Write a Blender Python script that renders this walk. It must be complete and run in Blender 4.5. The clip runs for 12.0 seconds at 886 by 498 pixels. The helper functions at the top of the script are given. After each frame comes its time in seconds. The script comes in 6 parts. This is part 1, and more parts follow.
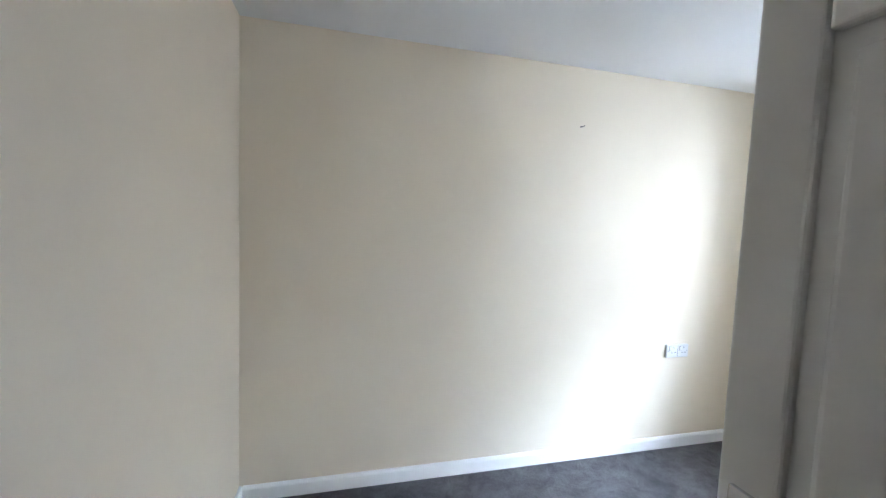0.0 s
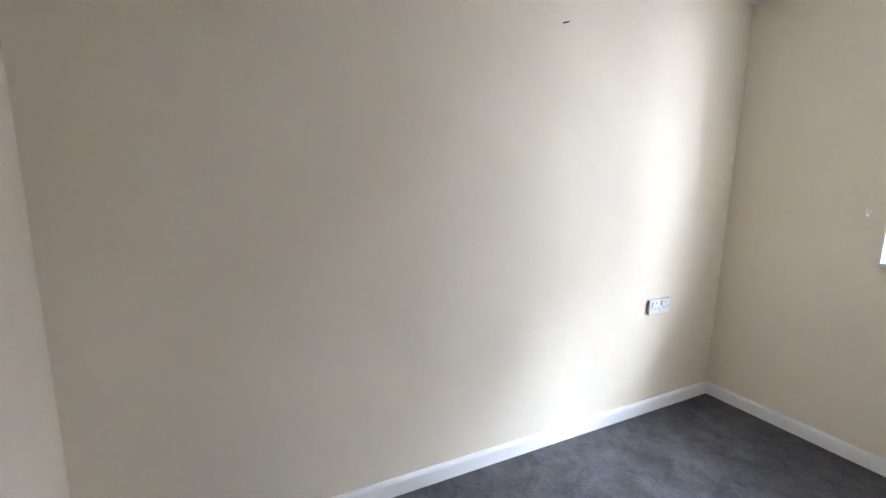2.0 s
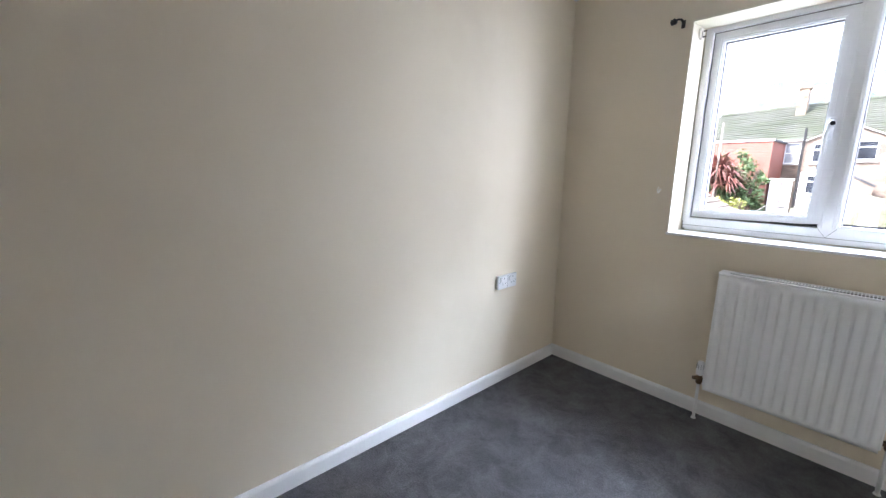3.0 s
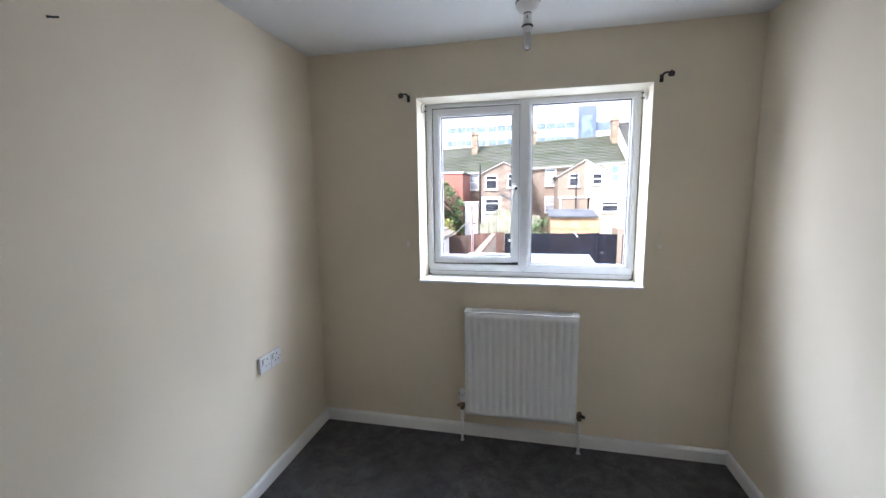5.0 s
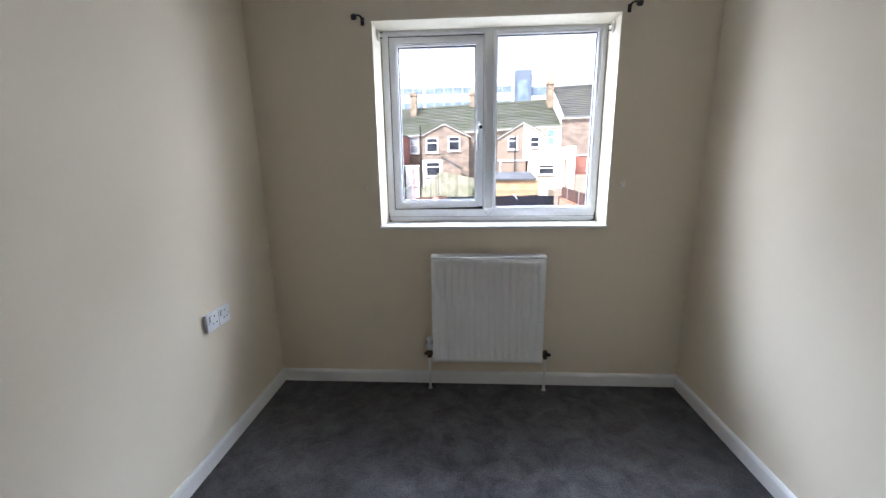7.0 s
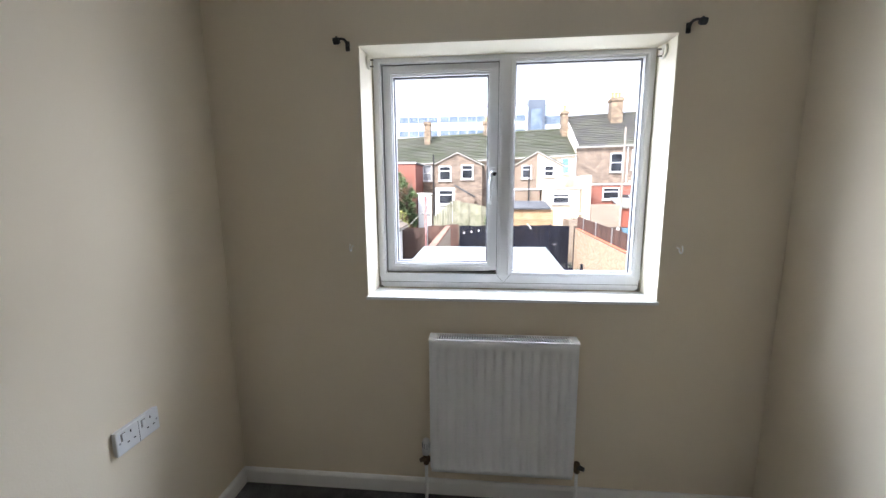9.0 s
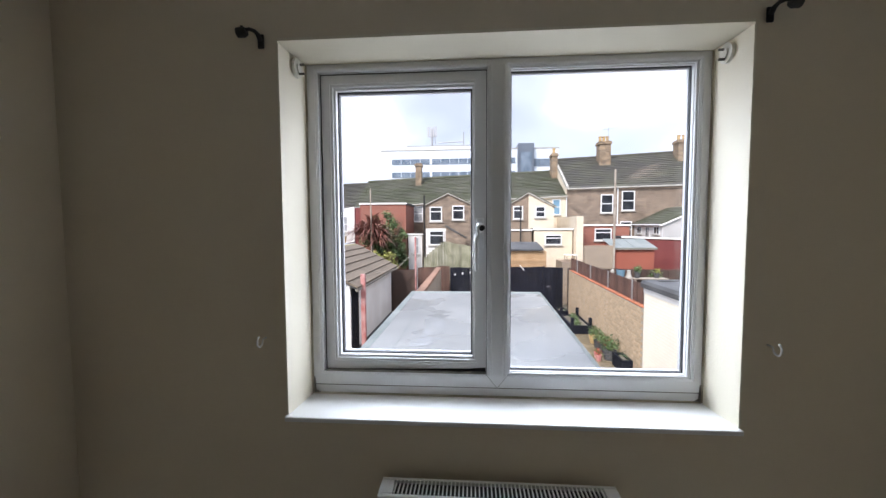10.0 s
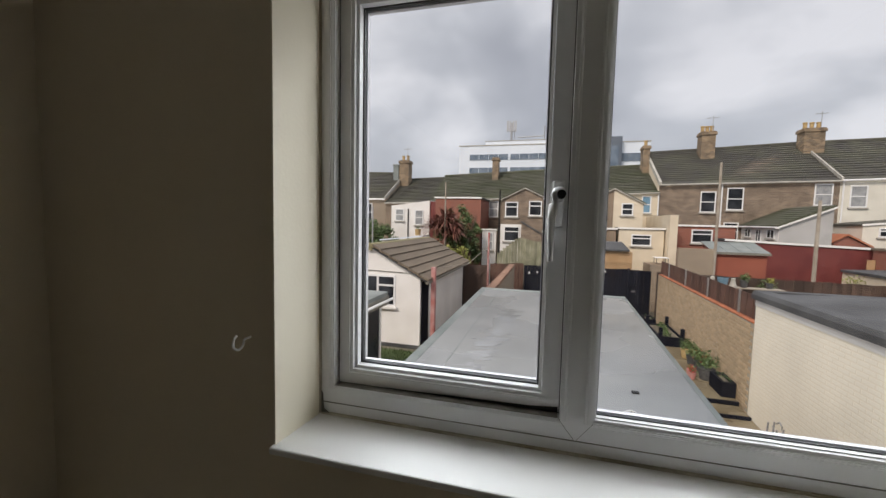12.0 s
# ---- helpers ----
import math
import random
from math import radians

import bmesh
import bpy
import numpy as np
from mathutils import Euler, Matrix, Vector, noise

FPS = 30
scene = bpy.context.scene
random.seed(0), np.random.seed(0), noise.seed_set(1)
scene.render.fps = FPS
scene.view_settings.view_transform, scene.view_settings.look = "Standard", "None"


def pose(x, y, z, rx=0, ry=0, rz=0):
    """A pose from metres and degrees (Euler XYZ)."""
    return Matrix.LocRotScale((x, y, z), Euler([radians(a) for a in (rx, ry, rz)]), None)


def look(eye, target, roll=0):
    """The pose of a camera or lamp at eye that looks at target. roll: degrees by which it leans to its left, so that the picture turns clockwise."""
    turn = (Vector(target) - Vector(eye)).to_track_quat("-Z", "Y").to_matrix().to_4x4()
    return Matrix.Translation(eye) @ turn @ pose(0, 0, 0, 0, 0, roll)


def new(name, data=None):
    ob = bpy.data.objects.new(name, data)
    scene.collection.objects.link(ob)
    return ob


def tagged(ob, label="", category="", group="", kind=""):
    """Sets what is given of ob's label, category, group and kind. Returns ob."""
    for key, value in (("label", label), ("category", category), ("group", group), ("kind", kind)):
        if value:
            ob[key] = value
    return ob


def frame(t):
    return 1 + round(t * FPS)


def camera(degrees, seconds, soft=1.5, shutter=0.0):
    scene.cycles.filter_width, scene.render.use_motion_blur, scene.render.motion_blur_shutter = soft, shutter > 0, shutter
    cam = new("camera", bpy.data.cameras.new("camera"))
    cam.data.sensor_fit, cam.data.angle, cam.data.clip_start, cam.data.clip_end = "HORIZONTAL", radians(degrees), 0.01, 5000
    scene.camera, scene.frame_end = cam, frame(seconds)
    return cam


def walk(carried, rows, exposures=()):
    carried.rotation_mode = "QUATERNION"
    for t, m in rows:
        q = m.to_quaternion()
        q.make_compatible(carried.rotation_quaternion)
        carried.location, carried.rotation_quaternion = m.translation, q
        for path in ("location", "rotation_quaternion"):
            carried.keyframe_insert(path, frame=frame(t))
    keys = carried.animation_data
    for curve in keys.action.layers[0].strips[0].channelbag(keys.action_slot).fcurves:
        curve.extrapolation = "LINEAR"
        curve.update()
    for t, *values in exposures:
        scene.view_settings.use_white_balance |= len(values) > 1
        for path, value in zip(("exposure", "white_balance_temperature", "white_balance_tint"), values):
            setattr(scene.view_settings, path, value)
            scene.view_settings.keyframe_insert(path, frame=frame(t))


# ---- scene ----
cam = camera(97.2, 12.0, soft=1.4)
PATH = [
    (0, (1.99, -2.607, 1.42), (0.057, -2.113, 1.277), 2.2),
    (0.1, (1.905, -2.627, 1.42), (-0.028, -2.138, 1.26), 2.5),
    (0.2, (1.825, -2.65, 1.42), (-0.107, -2.159, 1.254), 2.1),
    (0.3, (1.793, -2.644, 1.41), (-0.146, -2.187, 1.234), 2.1),
    (0.5, (1.651, -2.679, 1.378), (-0.281, -2.192, 1.213), 1.5),
    (1, (1.447, -2.697, 1.353), (-0.474, -2.175, 1.153), 1.2),
    (1.5, (1.373, -2.635, 1.327), (-0.498, -1.981, 1.058), 1.1),
    (2, (1.392, -2.525, 1.29), (-0.395, -1.684, 0.976), 0.9),
    (2.5, (1.417, -2.397, 1.316), (-0.234, -1.336, 0.928), 0.6),
    (3, (1.439, -2.305, 1.299), (-0.035, -1.013, 0.902), 0.6),
    (3.5, (1.451, -2.205, 1.31), (0.184, -0.707, 0.922), 0.1),
    (5.5, (1.218, -2.216, 1.506), (1.009, -0.244, 1.248), -1.2),
    (6, (1.17, -2.192, 1.435), (1.054, -0.218, 1.131), -1.2),
    (6.5, (1.136, -2.159, 1.338), (1.03, -0.209, 0.906), -1.0),
    (8.5, (1.141, -1.932, 1.397), (0.949, 0.007, 0.944), -0.3),
    (9, (1.152, -1.649, 1.463), (0.968, 0.318, 1.145), -0.4),
    (9.5, (1.156, -1.313, 1.506), (0.99, 0.67, 1.307), -0.4),
    (10, (1.186, -1.057, 1.522), (1.041, 0.934, 1.403), -0.3),
    (10.5, (1.262, -0.851, 1.524), (1.129, 1.143, 1.442), -0.2),
    (11, (1.288, -0.754, 1.509), (1.125, 1.238, 1.435), 0.0),
    (11.5, (1.269, -0.699, 1.49), (1.018, 1.283, 1.401), 0.5),
    (12, (1.197, -0.672, 1.458), (0.678, 1.254, 1.315), 1.3),
]
EXPOSURES = [(0.0, 3.85, 5500, 14), (0.5, 3.68, 5550, 14), (1.0, 3.65, 5650, 16), (2.0, 3.6, 5800, 18), (2.6, 3.27, 5850, 18), (3.7, 2.85, 5900, 17.5), (5.5, 2.35, 5900, 17),
             (6.7, 2.3, 5950, 17), (8.6, 2.3, 6150, 16), (9.5, 1.75, 6300, 16), (10.0, 1.1, 6350, 15.5), (10.5, 0.52, 6450, 14), (11.2, 0.28, 6850, 14), (12.0, 0.13, 7200, 14)]
walk(cam, [(t, look(eye, target, roll)) for t, eye, target, roll in PATH], EXPOSURES)

# ---------------------------------------------------------------- sky and sun
SKY = 0.09
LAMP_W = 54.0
SUN_ELEV, SUN_AZ = 44, 206


def make_world():
    w = bpy.data.worlds.new("sky")
    scene.world = w
    w.use_nodes = True
    nt = w.node_tree
    nt.nodes.clear()
    n, l = nt.nodes.new, nt.links.new
    out, bg = n("ShaderNodeOutputWorld"), n("ShaderNodeBackground")
    sky = n("ShaderNodeTexSky")
    sky.sky_type, sky.sun_disc = "NISHITA", False
    sky.sun_elevation, sky.sun_rotation = radians(SUN_ELEV), radians(SUN_AZ)
    tc, mp = n("ShaderNodeTexCoord"), n("ShaderNodeMapping")
    mp.inputs["Scale"].default_value = (1.0, 1.0, 1.5)
    mp.inputs["Location"].default_value = (0.35, 0.1, 0.2)
    nz = n("ShaderNodeTexNoise")
    nz.inputs["Scale"].default_value, nz.inputs["Detail"].default_value = 2.6, 6
    nz.inputs["Roughness"].default_value, nz.inputs["Distortion"].default_value = 0.46, 0.2
    ramp = n("ShaderNodeValToRGB")
    e = ramp.color_ramp.elements
    e[0].position, e[0].color = 0.36, (4.1, 4.6, 5.5, 1)
    e[1].position, e[1].color = 0.62, (8.1, 8.8, 9.9, 1)
    mid = e.new(0.5)
    mid.color = (5.5, 6.15, 7.15, 1)
    mix = n("ShaderNodeMix")
    mix.data_type = "RGBA"
    mix.inputs[0].default_value = 0.88
    l(tc.outputs["Generated"], mp.inputs[0])
    l(mp.outputs[0], nz.inputs["Vector"])
    l(nz.outputs["Fac"], ramp.inputs[0])
    l(sky.outputs[0], mix.inputs[6])
    l(ramp.outputs[0], mix.inputs[7])
    sep, up = n("ShaderNodeSeparateXYZ"), n("ShaderNodeMapRange")
    l(tc.outputs["Generated"], sep.inputs[0])
    up.interpolation_type = "SMOOTHSTEP"
    up.inputs[1].default_value, up.inputs[2].default_value = 0.40, 0.95
    up.inputs[3].default_value, up.inputs[4].default_value = 1.0, 2.0
    l(sep.outputs[2], up.inputs[0])
    vm = n("ShaderNodeVectorMath")
    vm.operation = "SCALE"
    l(mix.outputs[2], vm.inputs[0])
    l(up.outputs[0], vm.inputs["Scale"])
    l(vm.outputs[0], bg.inputs[0])
    bg.inputs[1].default_value = SKY
    l(bg.outputs[0], out.inputs[0])


make_world()
sun_data = bpy.data.lights.new("sun", "SUN")
sun_data.energy, sun_data.angle, sun_data.color = 2.1, radians(20), (1.0, 0.95, 0.87)
sun_lamp = new("sun", sun_data)
sun_lamp.matrix_world = look((0, 0, 30), (6.5, 13, 16))


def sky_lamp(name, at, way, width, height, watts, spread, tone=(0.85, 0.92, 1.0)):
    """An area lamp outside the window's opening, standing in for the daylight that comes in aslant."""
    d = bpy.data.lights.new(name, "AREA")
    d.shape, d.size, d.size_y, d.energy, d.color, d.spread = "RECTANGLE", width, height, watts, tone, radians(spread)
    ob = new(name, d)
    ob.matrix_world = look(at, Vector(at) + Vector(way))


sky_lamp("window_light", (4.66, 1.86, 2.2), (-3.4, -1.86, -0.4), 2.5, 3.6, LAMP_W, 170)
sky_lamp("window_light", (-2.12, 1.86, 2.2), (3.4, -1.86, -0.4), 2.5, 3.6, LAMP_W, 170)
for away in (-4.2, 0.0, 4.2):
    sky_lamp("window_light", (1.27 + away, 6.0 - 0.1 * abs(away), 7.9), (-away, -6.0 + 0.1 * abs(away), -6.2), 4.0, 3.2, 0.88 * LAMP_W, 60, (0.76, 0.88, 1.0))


# ---------------------------------------------------------------- materials
def mat(name, c1, c2=None, scale=4.0, rough=0.6, bump=0.0, bscale=60.0, metal=0.0, detail=4, lo=0.35, hi=0.65,
        island=0.0, obj=0.0, stain=0.0, stain_scale=0.7, spec=0.5, rough2=None):
    """A base colour that wanders between c1 and c2, with stains at a larger scale and fine relief."""
    m = bpy.data.materials.new(name)
    m.use_nodes = True
    nt = m.node_tree
    n, l = nt.nodes.new, nt.links.new
    b = nt.nodes["Principled BSDF"]
    b.inputs["Roughness"].default_value, b.inputs["Metallic"].default_value = rough, metal
    b.inputs["Specular IOR Level"].default_value = spec
    tc = n("ShaderNodeTexCoord")
    nz = n("ShaderNodeTexNoise")
    nz.inputs["Scale"].default_value, nz.inputs["Detail"].default_value = scale, detail
    l(tc.outputs["Object"], nz.inputs["Vector"])
    ramp = n("ShaderNodeValToRGB")
    e = ramp.color_ramp.elements
    e[0].position, e[0].color = lo, (*c1, 1)
    e[1].position, e[1].color = hi, (*(c2 or c1), 1)
    l(nz.outputs["Fac"], ramp.inputs[0])
    col = ramp.outputs[0]

    def value_mul(col, val_socket, amount):
        mr = n("ShaderNodeMapRange")
        mr.inputs[3].default_value, mr.inputs[4].default_value = 1 - amount, 1 + amount
        l(val_socket, mr.inputs[0])
        hsv = n("ShaderNodeHueSaturation")
        l(mr.outputs[0], hsv.inputs["Value"])
        l(col, hsv.inputs["Color"])
        return hsv.outputs[0]

    if island:
        g = n("ShaderNodeNewGeometry")
        col = value_mul(col, g.outputs["Random Per Island"], island)
    if obj:
        oi = n("ShaderNodeObjectInfo")
        col = value_mul(col, oi.outputs["Random"], obj)
    if stain:
        n2 = n("ShaderNodeTexNoise")
        n2.inputs["Scale"].default_value, n2.inputs["Detail"].default_value = stain_scale, 5
        l(tc.outputs["Object"], n2.inputs["Vector"])
        col = value_mul(col, n2.outputs["Fac"], stain)
    l(col, b.inputs["Base Color"])
    if rough2 is not None:
        n3 = n("ShaderNodeTexNoise")
        n3.inputs["Scale"].default_value, n3.inputs["Detail"].default_value = scale * 0.6, 3
        l(tc.outputs["Object"], n3.inputs["Vector"])
        r = n("ShaderNodeMapRange")
        r.inputs[1].default_value, r.inputs[2].default_value = 0.42, 0.58
        r.inputs[3].default_value, r.inputs[4].default_value = rough, rough2
        l(n3.outputs["Fac"], r.inputs[0])
        l(r.outputs[0], b.inputs["Roughness"])
    if bump:
        n4 = n("ShaderNodeTexNoise")
        n4.inputs["Scale"].default_value, n4.inputs["Detail"].default_value = bscale, 4
        l(tc.outputs["Object"], n4.inputs["Vector"])
        bp = n("ShaderNodeBump")
        bp.inputs["Strength"].default_value, bp.inputs["Distance"].default_value = bump, 0.01
        l(n4.outputs["Fac"], bp.inputs["Height"])
        l(bp.outputs[0], b.inputs["Normal"])
    return m


def brick_mat(name, c1, c2, mortar, width=0.225, height=0.075, gap=0.011, bump=0.5, rough=0.85, stain=0.25, blot=0.9):
    """Courses of brick for walls too far off to pick apart, blotched at the scale that blot gives."""
    m = bpy.data.materials.new(name)
    m.use_nodes = True
    nt = m.node_tree
    n, l = nt.nodes.new, nt.links.new
    b = nt.nodes["Principled BSDF"]
    b.inputs["Roughness"].default_value = rough
    tc, sep, comb = n("ShaderNodeTexCoord"), n("ShaderNodeSeparateXYZ"), n("ShaderNodeCombineXYZ")
    l(tc.outputs["Object"], sep.inputs[0])
    add = n("ShaderNodeMath")
    l(sep.outputs[0], add.inputs[0])
    l(sep.outputs[1], add.inputs[1])
    l(add.outputs[0], comb.inputs[0])
    l(sep.outputs[2], comb.inputs[1])
    bt = n("ShaderNodeTexBrick")
    bt.inputs["Scale"].default_value = 1.0
    bt.inputs["Brick Width"].default_value, bt.inputs["Row Height"].default_value = width, height
    bt.inputs["Mortar Size"].default_value, bt.inputs["Mortar Smooth"].default_value = gap, 0.3
    bt.inputs["Color1"].default_value, bt.inputs["Color2"].default_value = (*c1, 1), (*c2, 1)
    bt.inputs["Mortar"].default_value = (*mortar, 1)
    l(comb.outputs[0], bt.inputs["Vector"])
    nz = n("ShaderNodeTexNoise")
    nz.inputs["Scale"].default_value, nz.inputs["Detail"].default_value = blot, 7
    l(tc.outputs["Object"], nz.inputs["Vector"])
    mr = n("ShaderNodeMapRange")
    mr.inputs[3].default_value, mr.inputs[4].default_value = 1 - stain, 1 + stain
    l(nz.outputs["Fac"], mr.inputs[0])
    hsv = n("ShaderNodeHueSaturation")
    l(mr.outputs[0], hsv.inputs["Value"])
    l(bt.outputs["Color"], hsv.inputs["Color"])
    l(hsv.outputs[0], b.inputs["Base Color"])
    bp = n("ShaderNodeBump")
    bp.invert = True
    bp.inputs["Strength"].default_value, bp.inputs["Distance"].default_value = bump, 0.01
    l(bt.outputs["Fac"], bp.inputs["Height"])
    l(bp.outputs[0], b.inputs["Normal"])
    return m


def glass_mat(name, tint=(1, 1, 1), rough=0.0):
    m = bpy.data.materials.new(name)
    m.use_nodes = True
    b = m.node_tree.nodes["Principled BSDF"]
    b.inputs["Base Color"].default_value = (*tint, 1)
    b.inputs["Transmission Weight"].default_value = 1.0
    b.inputs["Roughness"].default_value, b.inputs["IOR"].default_value = rough, 1.45
    return m


def carpet_mat():
    """Cut pile that lies this way and that: brushed patches a hand wide over fine speckle."""
    m = bpy.data.materials.new("grey_carpet")
    m.use_nodes = True
    nt = m.node_tree
    n, l = nt.nodes.new, nt.links.new
    b = nt.nodes["Principled BSDF"]
    b.inputs["Roughness"].default_value, b.inputs["Specular IOR Level"].default_value = 0.95, 0.1
    b.inputs["Sheen Weight"].default_value, b.inputs["Sheen Roughness"].default_value = 0.1, 0.5
    tc = n("ShaderNodeTexCoord")

    def fac(scale, detail, lo, hi, distortion=0.0, rough=0.6):
        t, r = n("ShaderNodeTexNoise"), n("ShaderNodeMapRange")
        t.inputs["Scale"].default_value, t.inputs["Detail"].default_value = scale, detail
        t.inputs["Distortion"].default_value, t.inputs["Roughness"].default_value = distortion, rough
        r.inputs[1].default_value, r.inputs[2].default_value = 0.36, 0.64
        r.inputs[3].default_value, r.inputs[4].default_value = lo, hi
        l(tc.outputs["Object"], t.inputs["Vector"])
        l(t.outputs["Fac"], r.inputs[0])
        return r.outputs[0]

    value = None
    for f in (fac(8.5, 8, 0.58, 1.42, 0.5, 0.72), fac(1.6, 3, 0.85, 1.15, 0.6), fac(150, 4, 0.7, 1.3)):
        if value is None:
            value = f
        else:
            mu = n("ShaderNodeMath")
            mu.operation = "MULTIPLY"
            l(value, mu.inputs[0])
            l(f, mu.inputs[1])
            value = mu.outputs[0]
    hsv = n("ShaderNodeHueSaturation")
    hsv.inputs["Color"].default_value = (0.094, 0.09, 0.092, 1)
    l(value, hsv.inputs["Value"])
    l(hsv.outputs[0], b.inputs["Base Color"])
    tn, bp = n("ShaderNodeTexNoise"), n("ShaderNodeBump")
    tn.inputs["Scale"].default_value, tn.inputs["Detail"].default_value = 260, 4
    bp.inputs["Strength"].default_value, bp.inputs["Distance"].default_value = 0.8, 0.01
    l(tc.outputs["Object"], tn.inputs["Vector"])
    l(tn.outputs["Fac"], bp.inputs["Height"])
    l(bp.outputs[0], b.inputs["Normal"])
    return m


WALL = mat("cream_emulsion", (0.79, 0.695, 0.54), (0.815, 0.725, 0.57), scale=1.3, rough=0.75, bump=0.06, bscale=160, stain=0.03, stain_scale=0.8, spec=0.3)


def add_swell(m, scale, strength):
    """The slow unevenness of hand-laid plaster under the paint."""
    nt = m.node_tree
    n, l = nt.nodes.new, nt.links.new
    b = nt.nodes["Principled BSDF"]
    tc, nz, bp = n("ShaderNodeTexCoord"), n("ShaderNodeTexNoise"), n("ShaderNodeBump")
    nz.inputs["Scale"].default_value, nz.inputs["Detail"].default_value = scale, 2
    bp.inputs["Strength"].default_value, bp.inputs["Distance"].default_value = strength, 0.03
    l(tc.outputs["Object"], nz.inputs["Vector"])
    l(nz.outputs["Fac"], bp.inputs["Height"])
    l(b.inputs["Normal"].links[0].from_socket, bp.inputs["Normal"])
    l(bp.outputs[0], b.inputs["Normal"])


add_swell(WALL, 2.6, 0.5)
CEIL = mat("white_emulsion", (0.80, 0.80, 0.79), (0.84, 0.84, 0.83), scale=1.5, rough=0.85, bump=0.05, bscale=140)
GLOSS = mat("white_gloss_paint", (0.83, 0.82, 0.79), (0.87, 0.86, 0.83), scale=3, rough=0.35, bump=0.02, bscale=30, stain=0.04)
UPVC = mat("white_upvc", (0.78, 0.78, 0.78), (0.83, 0.83, 0.83), scale=5, rough=0.28, stain=0.05, stain_scale=3)
REVEAL = mat("cream_reveal_paint", (0.83, 0.765, 0.61), (0.86, 0.80, 0.65), scale=2, rough=0.6, bump=0.05, bscale=120, stain=0.04)
GASKET = mat("black_gasket", (0.02, 0.02, 0.02), (0.04, 0.04, 0.04), scale=20, rough=0.6)
GRIME = mat("grey_grime", (0.12, 0.11, 0.09), (0.3, 0.28, 0.24), scale=18, rough=0.8)
SEALANT = mat("browned_sealant", (0.30, 0.25, 0.16), (0.62, 0.57, 0.46), scale=9, rough=0.7, detail=6)
SPACER = mat("silver_spacer_bar", (0.5, 0.5, 0.52), (0.6, 0.6, 0.62), scale=8, rough=0.5, metal=0.3)
GLASS = glass_mat("clear_glass")
CARPET = carpet_mat()
RAD = mat("white_radiator_enamel", (0.86, 0.86, 0.84), (0.89, 0.89, 0.87), scale=4, rough=0.4)
DARK = mat("dark_slot", (0.015, 0.015, 0.015), (0.03, 0.03, 0.03), rough=0.8)
BRASS = mat("dull_brass", (0.12, 0.08, 0.05), (0.25, 0.17, 0.1), scale=40, rough=0.45, metal=0.8)
PLASTIC = mat("white_plastic", (0.74, 0.74, 0.73), (0.79, 0.79, 0.78), scale=12, rough=0.4)
OLDPLASTIC = mat("yellowed_plastic", (0.72, 0.69, 0.58), (0.78, 0.75, 0.66), scale=12, rough=0.45)
BLACK = mat("black_metal", (0.012, 0.011, 0.010), (0.03, 0.027, 0.024), scale=25, rough=0.5)
CHROME = mat("brushed_chrome", (0.55, 0.55, 0.56), (0.68, 0.68, 0.69), scale=30, rough=0.22, metal=1.0)
SMOKED = glass_mat("lamp_glass", (0.95, 0.95, 0.95), 0.05)
FROST = mat("frosted_lamp_tube", (0.75, 0.74, 0.72), (0.82, 0.81, 0.79), rough=0.25)
# outdoors
TAN_BRICK = brick_mat("tan_brick", (0.36, 0.27, 0.19), (0.26, 0.19, 0.135), (0.36, 0.33, 0.28))
FAR_BRICK = brick_mat("weathered_brown_brick", (0.29, 0.215, 0.155), (0.175, 0.128, 0.096), (0.24, 0.20, 0.16), width=0.27, height=0.09, gap=0.012, stain=0.75, blot=2.4)
RED_BRICK = brick_mat("red_brick", (0.34, 0.095, 0.06), (0.26, 0.075, 0.05), (0.3, 0.2, 0.16))
WHITE_BRICK = brick_mat("cream_painted_brick", (0.92, 0.865, 0.745), (0.905, 0.85, 0.73), (0.88, 0.81, 0.67), bump=0.2, stain=0.2)
RENDER_WHITE = mat("white_render", (0.76, 0.735, 0.71), (0.84, 0.82, 0.80), scale=1.2, rough=0.9, bump=0.2, bscale=25, stain=0.1)
RENDER_CREAM = mat("cream_render", (0.66, 0.57, 0.44), (0.76, 0.67, 0.53), scale=1.2, rough=0.9, bump=0.2, bscale=25, stain=0.1)
RENDER_IVORY = mat("ivory_render", (0.66, 0.63, 0.55), (0.74, 0.71, 0.63), scale=1.2, rough=0.9, bump=0.2, bscale=25, stain=0.1)
RENDER_BROWN = mat("brown_render", (0.24, 0.18, 0.13), (0.3, 0.23, 0.17), scale=1.2, rough=0.9, bump=0.2, bscale=25, stain=0.15)
RENDER_GREY = mat("grey_render", (0.42, 0.41, 0.4), (0.5, 0.49, 0.48), scale=1.2, rough=0.9, bump=0.2, bscale=25, stain=0.12)
SLATE = mat("concrete_roof_tile", (0.058, 0.054, 0.048), (0.088, 0.088, 0.062), scale=0.8, rough=0.8, bump=0.4, bscale=12, island=0.1, stain=0.3, stain_scale=0.5)
MOSSY = mat("mossy_roof_tile", (0.062, 0.07, 0.038), (0.10, 0.10, 0.074), scale=0.9, rough=0.9, bump=0.5, bscale=10, island=0.1, stain=0.3, stain_scale=0.5)
SHEDTILE = mat("brown_concrete_tile", (0.115, 0.085, 0.06), (0.24, 0.195, 0.145), scale=3.0, rough=0.85, bump=0.4, bscale=30, obj=0.18, stain=0.25)
MOSSCAP = mat("mossy_ridge", (0.2, 0.17, 0.08), (0.3, 0.27, 0.16), scale=5, rough=0.95, bump=0.6, bscale=30)
